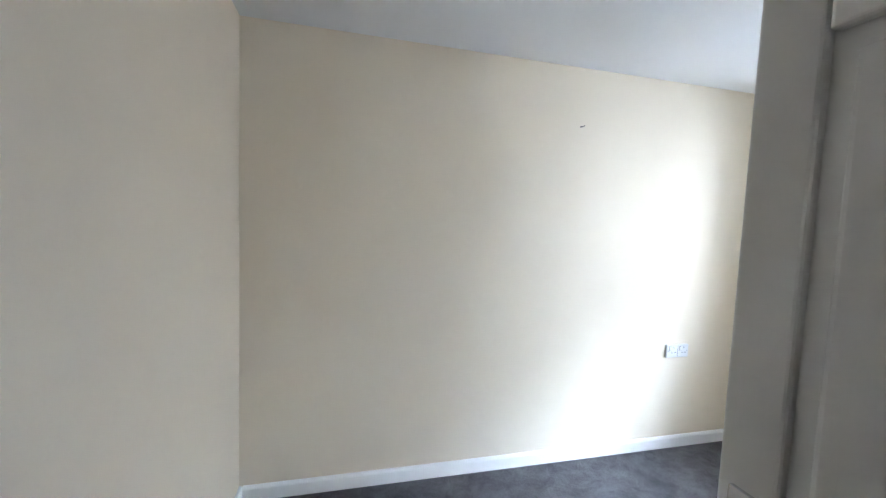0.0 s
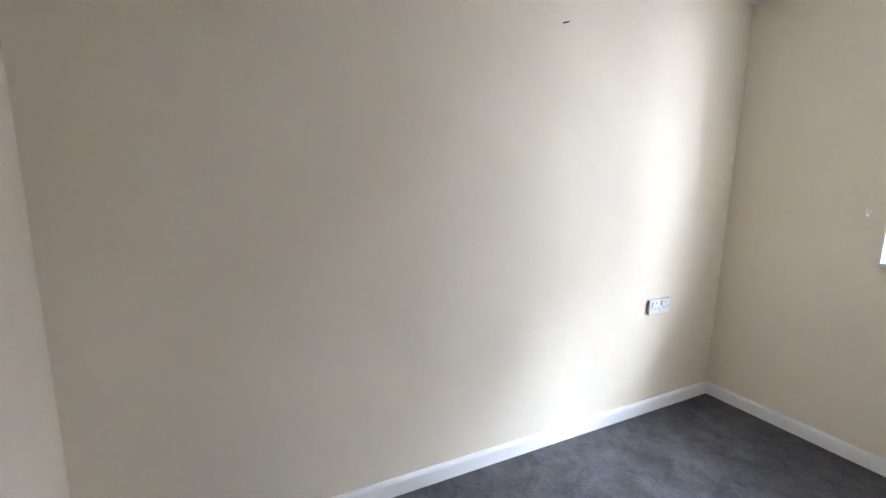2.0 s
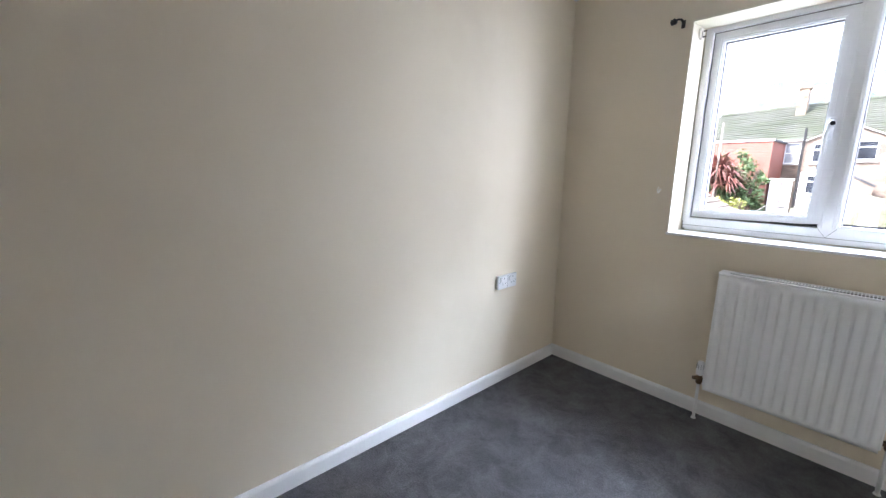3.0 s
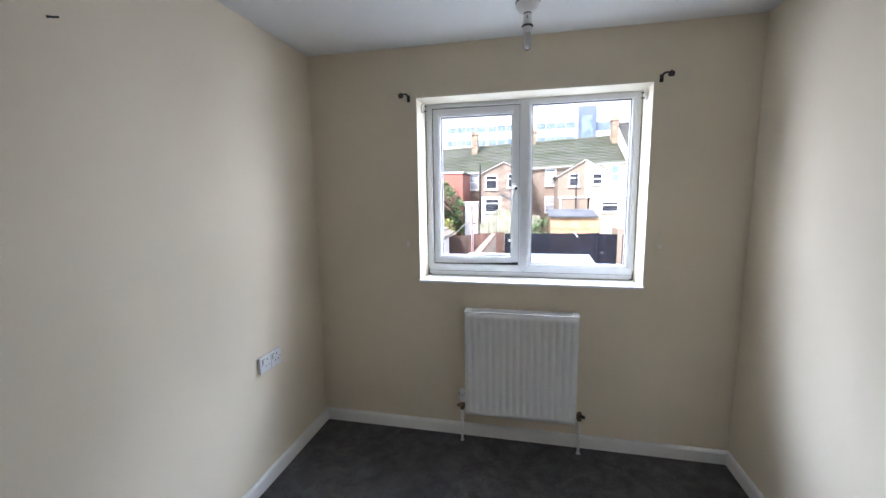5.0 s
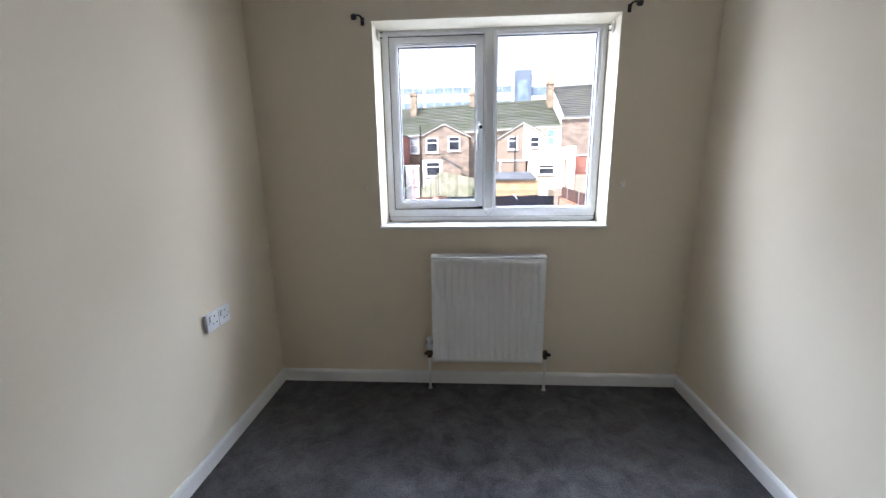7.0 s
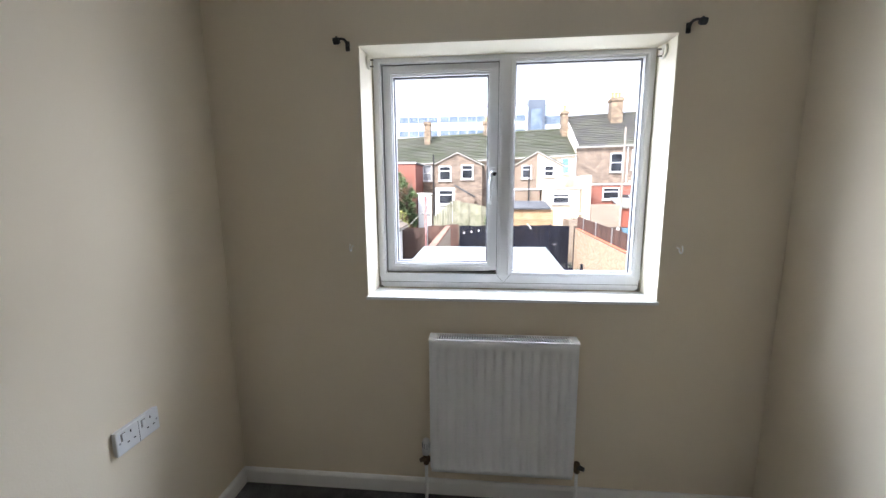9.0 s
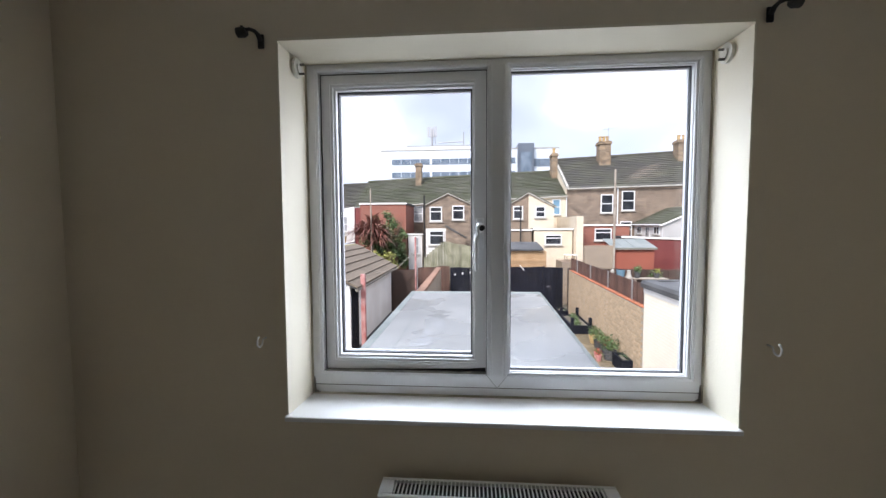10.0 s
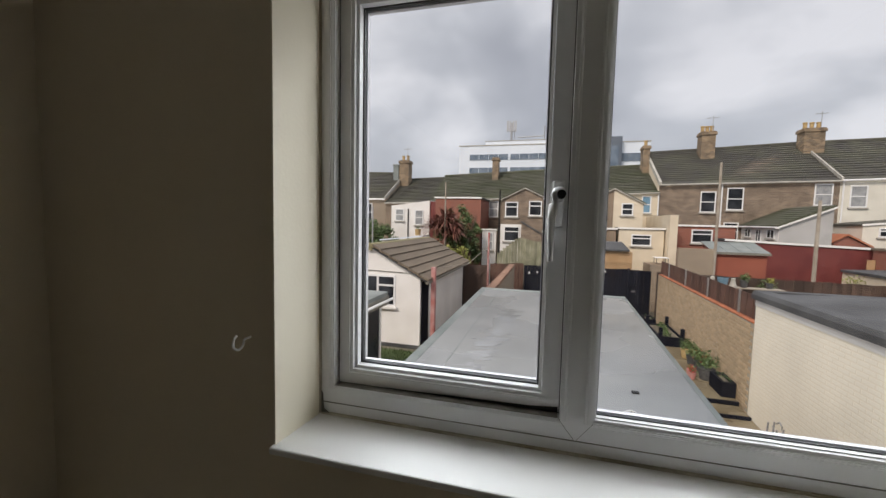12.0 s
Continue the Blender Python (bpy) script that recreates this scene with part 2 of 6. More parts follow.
FELT = mat("grey_roof_sheet", (0.205, 0.21, 0.208), (0.275, 0.28, 0.275), scale=0.8, rough=0.42, rough2=0.18, bump=0.1, bscale=8, stain=0.14, stain_scale=0.9)
FELT_EDGE = mat("green_grey_roof_edge", (0.17, 0.195, 0.185), (0.25, 0.27, 0.26), scale=2, rough=0.5, stain=0.15)
DARK_FELT = mat("dark_roof_felt", (0.05, 0.052, 0.055), (0.1, 0.103, 0.108), scale=1.2, rough=0.75, bump=0.3, bscale=40, stain=0.25)
WET = mat("wet_paving", (0.17, 0.135, 0.085), (0.27, 0.225, 0.15), scale=1.4, rough=0.35, rough2=0.12, bump=0.15, bscale=14, stain=0.3)
EARTH = mat("garden_ground", (0.1, 0.085, 0.06), (0.2, 0.18, 0.13), scale=0.9, rough=0.95, bump=0.6, bscale=6, stain=0.4, stain_scale=0.2)
GRASS = mat("grass", (0.05, 0.085, 0.025), (0.1, 0.14, 0.045), scale=6, rough=0.9, island=0.3)
LEAF = mat("green_leaves", (0.062, 0.115, 0.036), (0.12, 0.18, 0.065), scale=3, rough=0.6, island=0.35)
LEAF_YEL = mat("yellow_green_leaves", (0.22, 0.24, 0.05), (0.34, 0.33, 0.09), scale=3, rough=0.6, island=0.3)
LEAF_RED = mat("bronze_strap_leaves", (0.13, 0.042, 0.034), (0.21, 0.085, 0.058), scale=3, rough=0.55, island=0.35)
BARK = mat("bark", (0.1, 0.075, 0.05), (0.16, 0.12, 0.09), scale=8, rough=0.95, bump=0.6, bscale=30)
FLOWER = mat("red_petals", (0.4, 0.03, 0.02), (0.55, 0.07, 0.05), scale=4, rough=0.5, island=0.2)
FENCE_BLACK = mat("black_painted_fence", (0.006, 0.007, 0.013), (0.014, 0.016, 0.026), scale=2, rough=0.85, stain=0.3, obj=0.2, spec=0.15)
FENCE_BROWN = mat("dark_brown_fence", (0.05, 0.03, 0.024), (0.09, 0.055, 0.042), scale=3, rough=0.8, stain=0.25, obj=0.3)
FENCE_RED = mat("reddish_brown_slat", (0.10, 0.052, 0.04), (0.15, 0.08, 0.06), scale=3, rough=0.8, stain=0.25, obj=0.3)
FENCE_OLIVE = mat("weathered_olive_board", (0.2, 0.2, 0.13), (0.3, 0.29, 0.21), scale=3, rough=0.9, stain=0.25, obj=0.25)
TAN_WOOD = mat("tan_timber", (0.4, 0.25, 0.13), (0.5, 0.33, 0.19), scale=3, rough=0.8, stain=0.2, obj=0.15)
ORANGE = mat("orange_coping_tile", (0.42, 0.13, 0.06), (0.5, 0.19, 0.1), scale=4, rough=0.8, obj=0.2)
MAROON = mat("maroon_paint", (0.15, 0.028, 0.028), (0.20, 0.045, 0.04), scale=1.5, rough=0.6, stain=0.15)
REDWALL = mat("terracotta_paint", (0.30, 0.085, 0.055), (0.36, 0.11, 0.07), scale=1.5, rough=0.8, stain=0.15)
PINK = mat("faded_red_post", (0.42, 0.13, 0.12), (0.58, 0.36, 0.34), scale=4, rough=0.75)
POLE = mat("weathered_pole", (0.3, 0.25, 0.2), (0.42, 0.37, 0.31), scale=4, rough=0.8)
STEEL = mat("galvanised_steel", (0.35, 0.35, 0.36), (0.48, 0.48, 0.49), scale=8, rough=0.45, metal=0.7)
LEAD = mat("mortar_verge", (0.34, 0.32, 0.28), (0.46, 0.44, 0.40), scale=3, rough=0.9)
CHIMBRICK = brick_mat("chimney_brick", (0.34, 0.235, 0.14), (0.13, 0.09, 0.06), (0.26, 0.22, 0.17), width=0.24, height=0.085, gap=0.012, stain=0.7, blot=3.0)
POT = mat("buff_chimney_pot", (0.40, 0.27, 0.12), (0.52, 0.37, 0.18), scale=5, rough=0.8)
PANE = mat("dark_window_pane", (0.012, 0.014, 0.018), (0.05, 0.055, 0.065), scale=1.5, rough=0.2, spec=0.12)
PANE_NET = mat("net_curtain_pane", (0.25, 0.26, 0.27), (0.4, 0.41, 0.42), scale=4, rough=0.3, spec=0.2)
PANE_BLUE = mat("blue_blind_pane", (0.12, 0.25, 0.36), (0.2, 0.34, 0.45), scale=2, rough=0.12)
OFFICE_WHITE = mat("pale_blue_white_cladding", (0.68, 0.74, 0.82), (0.74, 0.80, 0.87), scale=0.3, rough=0.5)
OFFICE_GLASS = mat("blue_grey_glazing", (0.10, 0.14, 0.19), (0.2, 0.25, 0.31), scale=0.8, rough=0.12)
OFFICE_DARK = mat("dark_blue_cladding", (0.085, 0.105, 0.14), (0.125, 0.15, 0.185), scale=0.3, rough=0.4)


# ---------------------------------------------------------------- building helpers
def mesh_from(name, bm, material, smooth=False):
    me = bpy.data.meshes.new(name)
    bmesh.ops.recalc_face_normals(bm, faces=bm.faces)
    if smooth:
        for f in bm.faces:
            f.smooth = True
    bm.to_mesh(me)
    bm.free()
    me.materials.append(material)
    return me


def part(name, bm, material, parent, label="", smooth=False):
    """One mesh under a thing or a part; its numbers are world metres."""
    me = bm if isinstance(bm, bpy.types.Mesh) else mesh_from(name, bm, material, smooth)
    ob = new(name, me)
    ob.parent = parent
    ob.matrix_parent_inverse = world_of(parent).inverted()
    if label:
        ob["label"] = label
    return ob


def world_of(ob):
    m = ob.matrix_basis.copy()
    while ob.parent:
        m = ob.parent.matrix_basis @ ob.matrix_parent_inverse @ m
        ob = ob.parent
    return m


def thing(name, at, label, category, group="", kind=""):
    e = new(name)
    e.location = at
    e.empty_display_size = 0.1
    return tagged(e, label, category, group, kind)


def single(name, bm, material, label="", category="", group="", kind="", smooth=False):
    return tagged(new(name, mesh_from(name, bm, material, smooth)), label, category, group, kind)


def add_box(bm, x0, y0, z0, x1, y1, z1):
    v = [bm.verts.new(p) for p in ((x0, y0, z0), (x1, y0, z0), (x1, y1, z0), (x0, y1, z0), (x0, y0, z1), (x1, y0, z1), (x1, y1, z1), (x0, y1, z1))]
    for q in ((0, 3, 2, 1), (4, 5, 6, 7), (0, 1, 5, 4), (1, 2, 6, 5), (2, 3, 7, 6), (3, 0, 4, 7)):
        bm.faces.new([v[i] for i in q])


def boxes(*rows, bevel=0.0, segments=2):
    bm = bmesh.new()
    for r in rows:
        add_box(bm, *r)
    if bevel:
        bmesh.ops.bevel(bm, geom=bm.edges[:], offset=bevel, segments=segments, affect="EDGES", profile=0.5)
    return bm


def prism(outline, a, b, axis="y"):
    """An outline of 2D points pushed along an axis from a to b. axis y: (x, z); axis x: (y, z); axis z: (x, y)."""
    def put(p, d):
        return {"y": (p[0], d, p[1]), "x": (d, p[0], p[1]), "z": (p[0], p[1], d)}[axis]
    bm = bmesh.new()
    va, vb = [bm.verts.new(put(p, a)) for p in outline], [bm.verts.new(put(p, b)) for p in outline]
    bm.faces.new(va[::-1])
    bm.faces.new(vb)
    for i in range(len(outline)):
        j = (i + 1) % len(outline)
        bm.faces.new((va[i], va[j], vb[j], vb[i]))
    return bm


def add_tube(bm, pts, r, n=10, cap=True, radii=None):
    rings = []
    for i, p in enumerate(pts):
        p = Vector(p)
        d = (Vector(pts[min(i + 1, len(pts) - 1)]) - Vector(pts[max(i - 1, 0)])).normalized()
        up = Vector((0, 0, 1)) if abs(d.z) < 0.9 else Vector((1, 0, 0))
        a = d.cross(up).normalized()
        b = d.cross(a)
        rr = radii[i] if radii else r
        rings.append([bm.verts.new(p + (a * math.cos(2 * math.pi * k / n) + b * math.sin(2 * math.pi * k / n)) * rr) for k in range(n)])
    for u, v in zip(rings, rings[1:]):
        for k in range(n):
            bm.faces.new((u[k], u[(k + 1) % n], v[(k + 1) % n], v[k]))
    if cap:
        bm.faces.new(rings[0])
        bm.faces.new(rings[-1][::-1])


def tube(pts, r, n=10, radii=None):
    bm = bmesh.new()
    add_tube(bm, pts, r, n, radii=radii)
    return bm


def lathe(profile, at, n=24):
    """(radius, z) pairs turned about the upright through at."""
    return tube([(at[0], at[1], at[2] + z) for _, z in profile], 0, n, radii=[max(r, 1e-4) for r, _ in profile])


# ---------------------------------------------------------------- the room
W, L, H = 2.363, 3.077, 2.3          # width, length behind the window wall, height
GROUND = -2.5
FL = 0.02                             # top of the carpet
WX0, WX1, WZ0, WZ1 = 0.660, 1.892, 0.967, 2.03   # the window's opening
T = 0.28                              # thickness of the outer wall
DY0, DY1, DH = -2.89, -2.1, 2.03      # doorway in the east wall

single("wall_north", boxes((-0.25, 0, GROUND, WX0, T, 4.6), (WX1, 0, GROUND, W + 0.25, T, 4.6), (WX0, 0, GROUND, WX1, T, WZ0 - 0.001), (WX0, 0, WZ1, WX1, T, 4.6)),
       WALL, "cream painted wall with a window opening", "wall", kind="structure")
single("wall_west", boxes((-0.25, -L - 0.2, GROUND, 0, -0.0005, 4.6)), WALL, "plain cream painted bedroom wall", "wall", kind="structure")
single("wall_south", boxes((0.0005, -L - 0.2, GROUND, W + 0.25, -L, 4.6)), WALL, "plain cream painted wall facing the window", "wall", kind="structure")
single("wall_east", boxes((W, DY1, GROUND, W + 0.12, -0.0005, 4.6), (W, -L + 0.0005, GROUND, W + 0.12, DY0, 4.6), (W, DY0, DH, W + 0.12, DY1, 4.6), (W, DY0, GROUND, W + 0.12, DY1, -0.03)),
       WALL, "cream painted wall with a doorway", "wall", kind="structure")
single("floor", boxes((0.0005, -L + 0.0005, -0.25, W - 0.0005, -0.0005, FL)), CARPET, "mottled grey pile carpet over the whole bedroom", "floor", kind="structure")
single("ceiling", boxes((0.0005, -L + 0.0005, H, W - 0.0005, -0.0005, H + 0.2)), CEIL, "plain white painted ceiling", "ceiling", kind="structure")
# a plain landing closes the place behind the doorway
single("wall_landing", boxes((W + 1.1, -L - 0.2, GROUND, W + 1.2, -1.2, 4.6), (W + 0.125, -1.3, GROUND, W + 1.095, -1.2, 4.6), (W + 0.255, -L - 0.2, GROUND, W + 1.095, -L - 0.1, 4.6)),
       WALL, "plain cream landing wall beyond the doorway", "wall", kind="structure")
single("floor_landing", boxes((W + 0.0005, -L - 0.09, -0.25, W + 1.095, -1.305, FL - 0.004)), CARPET, "grey carpeted landing floor", "floor", kind="structure")
single("ceiling_landing", boxes((W + 0.125, -L - 0.09, H, W + 1.095, -1.305, H + 0.2)), CEIL, "white landing ceiling", "ceiling", kind="structure")


def skirting_outline(h=0.075, t=0.016):
    return [(0, 0), (t, 0), (t, h - 0.014), (t - 0.003, h - 0.006), (t - 0.008, h), (0, h)]


sk = skirting_outline()
single("baseboard_west", prism([(x + 0.0008, z + FL + 0.001) for x, z in sk], -L + 0.017, -0.0175, "y"), GLOSS, "white gloss painted skirting board", "skirting", kind="structure")
single("baseboard_east", prism([(W - 0.0008 - x, z + FL + 0.001) for x, z in sk], DY1 + 0.08, -0.0175, "y"), GLOSS, "white gloss painted skirting board", "skirting", kind="structure")
single("baseboard_north", prism([(-x - 0.0008, z + FL + 0.001) for x, z in sk], 0.001, W - 0.001, "x"), GLOSS, "white gloss painted skirting board below the window", "skirting", kind="structure")
single("baseboard_south", prism([(-L + x + 0.0008, z + FL + 0.001) for x, z in sk], 0.001, W - 0.001, "x"), GLOSS, "white gloss painted skirting board", "skirting", kind="structure")

# painted lining of the window's reveal, a little splayed
FY = 0.145                            # inner face of the window frame
FX0, FX1, FZ0, FZ1 = 0.674, 1.880, 0.985, 2.022
single("reveal_lining", prism([(WX0 - 0.002, -0.001), (WX0 + 0.003, -0.002), (FX0 + 0.002, FY + 0.002), (FX0 + 0.002, T - 0.02), (WX0 - 0.002, T - 0.02)], FZ0 - 0.018, WZ1 - 0.012, "z"),
       REVEAL, "cream painted window reveal, dusty in its corners", "window reveal", kind="structure")
single("reveal_lining", prism([(WX1 + 0.002, -0.001), (WX1 - 0.003, -0.002), (FX1 - 0.002, FY + 0.002), (FX1 - 0.002, T - 0.02), (WX1 + 0.002, T - 0.02)], FZ0 - 0.018, WZ1 - 0.012, "z"),
       REVEAL, "cream painted window reveal, dusty in its corners", "window reveal", kind="structure")
single("reveal_lining", prism([(-0.001, WZ1 + 0.002), (-0.002, WZ1 - 0.006), (FY, FZ1 - 0.004), (T - 0.02, FZ1 - 0.004), (T - 0.02, WZ1 + 0.002)], WX0 + 0.0005, WX1 - 0.0005, "x"),
       REVEAL, "cream painted window head reveal", "window reveal", kind="structure")
single("window_sill", boxes((WX0 - 0.004, -0.016, WZ0 + 0.001, WX1 + 0.004, FY + 0.05, FZ0 - 0.002), bevel=0.004), GLOSS, "white painted window board with a shallow nosing", "window sill", kind="structure")


# ---------------------------------------------------------------- the window
def frame_bars(x0, z0, x1, z1, w, y0, y1, wb=None, wt=None):
    """Four mitred bars round an opening, as one ring per piece."""
    wb, wt = wb or w, wt or w
    out = [(x0, z0), (x1, z0), (x1, z1), (x0, z1)]
    inn = [(x0 + w, z0 + wb), (x1 - w, z0 + wb), (x1 - w, z1 - wt), (x0 + w, z1 - wt)]
    bars = []
    for i in range(4):
        j = (i + 1) % 4
        bars.append(prism([out[i], out[j], inn[j], inn[i]], y0, y1, "y"))
    return bars


def ring(x0, z0, x1, z1, w, y0, y1, wb=None, wt=None):
    bm = bmesh.new()
    for b in frame_bars(x0, z0, x1, z1, w, y0, y1, wb, wt):
        me = bpy.data.meshes.new("tmp")
        b.to_mesh(me)
        b.free()
        bm.from_mesh(me)
        bpy.data.meshes.remove(me)
    return bm


def window_room():
    win = thing("window_1", ((FX0 + FX1) / 2, FY, FZ0), "white plastic window with a closed side-hung casement beside a fixed pane", "window", kind="structure")
    y = FY
    fr = part("window_frame", ring(FX0, FZ0 + 0.03, FX1, FZ1, 0.038, y, y + 0.046, 0.041, 0.026), UPVC, win)
    part("cill_extension", boxes((FX0 + 0.001, y + 0.003, FZ0, FX1 - 0.001, y + 0.088, FZ0 + 0.0285), bevel=0.002), UPVC, win)
    part("moulding", ring(FX0 + 0.022, FZ0 + 0.058, FX1 - 0.022, FZ1 - 0.014, 0.008, y - 0.005, y - 0.0005), UPVC, win)
    part("moulding", ring(FX0 + 0.0305, FZ0 + 0.0645, FX1 - 0.0305, FZ1 - 0.0205, 0.004, y - 0.003, y - 0.0005), UPVC, win)
    # mullion with arrow-shaped ends
    mx0, mx1 = 1.234, 1.296
    mc = (mx0 + mx1) / 2
    zb, zt = FZ0 + 0.072, FZ1 - 0.027
    part("mullion", prism([(mx0, zb), (mc, zb - 0.039), (mx1, zb), (mx1, zt), (mc, zt + 0.014), (mx0, zt)], y - 0.0085, y + 0.089, "y"), UPVC, win)
    part("joint_line", prism([(mx0 - 0.002, zb), (mc, zb - 0.0418), (mx1 + 0.002, zb), (mc, zb + 0.03)], y - 0.0062, y - 0.0052, "y"), GRIME, win, "grey joint round the mullion's foot")
    part("joint_line", boxes((FX0 + 0.006, y - 0.0012, FZ0 + 0.0282, FX1 - 0.006, y + 0.004, FZ0 + 0.0302)), GRIME, win, "grey joint above the cill")
    part("mullion_rib", boxes((mx0 + 0.008, y - 0.0125, zb, mx0 + 0.014, y - 0.008, zt), (mx1 - 0.014, y - 0.0125, zb, mx1 - 0.008, y - 0.008, zt), bevel=0.0015), UPVC, win)
    # fixed pane
    gx0, gx1, gz0, gz1 = mx1 + 0.001, FX1 - 0.039, FZ0 + 0.0715, FZ1 - 0.0265
    part("glazing_bead", ring(gx0, gz0, gx1, gz1, 0.006, y + 0.004, y + 0.03), UPVC, win)
    part("bead_step", ring(gx0 + 0.006, gz0 + 0.006, gx1 - 0.006, gz1 - 0.006, 0.0025, y + 0.012, y + 0.03), UPVC, win)
    part("gasket", ring(gx0 + 0.0065, gz0 + 0.0065, gx1 - 0.0065, gz1 - 0.0065, 0.004, y + 0.024, y + 0.0305), GASKET, win, "thin black rubber gasket")
    part("spacer_bar", ring(gx0 + 0.007, gz0 + 0.007, gx1 - 0.007, gz1 - 0.007, 0.006, y + 0.034, y + 0.046), SPACER, win, "silver spacer bar inside the glass")
    pane = part("pane", boxes((gx0 + 0.005, y + 0.031, gz0 + 0.005, gx1 - 0.005, y + 0.0335, gz1 - 0.005)), GLASS, win)
    pane.visible_shadow = False
    # the casement, which opens outwards and so sits back in its frame
    ys = y + 0.036
    sx0, sx1, sz0, sz1 = FX0 + 0.042, mx0 - 0.002, FZ0 + 0.075, FZ1 - 0.030
    sash = part("casement", ring(sx0, sz0, sx1, sz1, 0.036, ys - 0.016, ys + 0.045), UPVC, win)
    # black ring: the seal, and the gap's shadow put in as colour
    part("sash_shadow_gap", ring(sx0 - 0.0038, sz0 - 0.0038, sx1 + 0.0018, sz1 + 0.0038, 0.007, ys - 0.012, ys + 0.02), GASKET, sash, "dark strip round the casement for its seal and shadow gap")
    part("sash_moulding", ring(sx0 + 0.022, sz0 + 0.022, sx1 - 0.022, sz1 - 0.022, 0.006, ys - 0.02, ys - 0.0155), UPVC, sash)
    part("glazing_bead", ring(sx0 + 0.0365, sz0 + 0.0365, sx1 - 0.0365, sz1 - 0.0365, 0.007, ys - 0.006, ys + 0.02), UPVC, sash)
    part("gasket", ring(sx0 + 0.0415, sz0 + 0.0415, sx1 - 0.0415, sz1 - 0.0415, 0.005, ys + 0.012, ys + 0.0205), GASKET, sash, "thin black rubber gasket")
    part("spacer_bar", ring(sx0 + 0.042, sz0 + 0.042, sx1 - 0.042, sz1 - 0.042, 0.0065, ys + 0.026, ys + 0.038), SPACER, sash, "silver spacer bar inside the glass")
    p2 = part("pane", boxes((sx0 + 0.04, ys + 0.022, sz0 + 0.04, sx1 - 0.04, ys + 0.0245, sz1 - 0.04)), GLASS, sash)
    p2.visible_shadow = False
    # grime along the casement's foot; the dark wedge also paints in the rebate's shadow
    part("grime_line", prism([(sx0 + 0.12, sz0 + 0.0005), (sx1 - 0.002, sz0 + 0.0005), (sx1 - 0.002, sz0 + 0.012), (sx1 - 0.06, sz0 + 0.007)], ys - 0.0172, ys - 0.0162, "y"), GASKET, sash, "dark wedge for dirt and rebate shadow along the casement's foot")
    part("grime_line", boxes((sx0 + 0.002, ys - 0.034, sz0 - 0.0037, sx1 - 0.002, ys - 0.0125, sz0 - 0.0022)), GRIME, sash, "grey dirt in the rebate")
    # espagnolette handle
    hx, hz = sx1 - 0.019, 1.505
    h = part("window_handle", boxes((hx - 0.012, ys - 0.024, hz - 0.055, hx + 0.012, ys - 0.0165, hz + 0.04), bevel=0.004, segments=3), UPVC, win, "white window handle turned down")
    part("lever", tube([(hx, ys - 0.023, hz + 0.012), (hx + 0.001, ys - 0.038, hz + 0.012), (hx - 0.002, ys - 0.046, hz + 0.004), (hx - 0.009, ys - 0.050, hz - 0.012), (hx - 0.012, ys - 0.052, hz - 0.035), (hx - 0.012, ys - 0.050, hz - 0.08), (hx - 0.011, ys - 0.048, hz - 0.122)],
                       0.009, 14, radii=[0.013, 0.015, 0.014, 0.010, 0.008, 0.0065, 0.005]), UPVC, h, smooth=True)
    part("key_button", tube([(hx + 0.004, ys - 0.040, hz + 0.008), (hx + 0.005, ys - 0.066, hz + 0.010)], 0.0085, 14), DARK, h, "dark key barrel")

    # dirt gathered in the lower corners
    for cx, sg in ((FX0 + 0.0062, 1), (FX1 - 0.0062, -1)):
        part("corner_dirt", prism([(cx, FZ0 + 0.0035), (cx + sg * 0.02, FZ0 + 0.0035), (cx + sg * 0.006, FZ0 + 0.012), (cx + sg * 0.003, FZ0 + 0.05), (cx, FZ0 + 0.055)], y - 0.0034, y - 0.0005, "y"), GRIME, win, "dark dirt in the frame's corner")
    # old sealant round the frame
    part("sealant", boxes((FX0 + 0.0005, y - 0.0045, FZ0 + 0.001, FX0 + 0.0055, y - 0.0005, FZ1 - 0.006), (FX1 - 0.0055, y - 0.0045, FZ0 + 0.001, FX1 - 0.0005, y - 0.0005, FZ1 - 0.006)), SEALANT, win, "browned sealant line")
    part("sealant", boxes((FX0 + 0.006, y - 0.0035, FZ0 - 0.0015, FX1 - 0.006, y + 0.0025, FZ0 + 0.003)), SEALANT, win, "browned sealant line")


window_room()


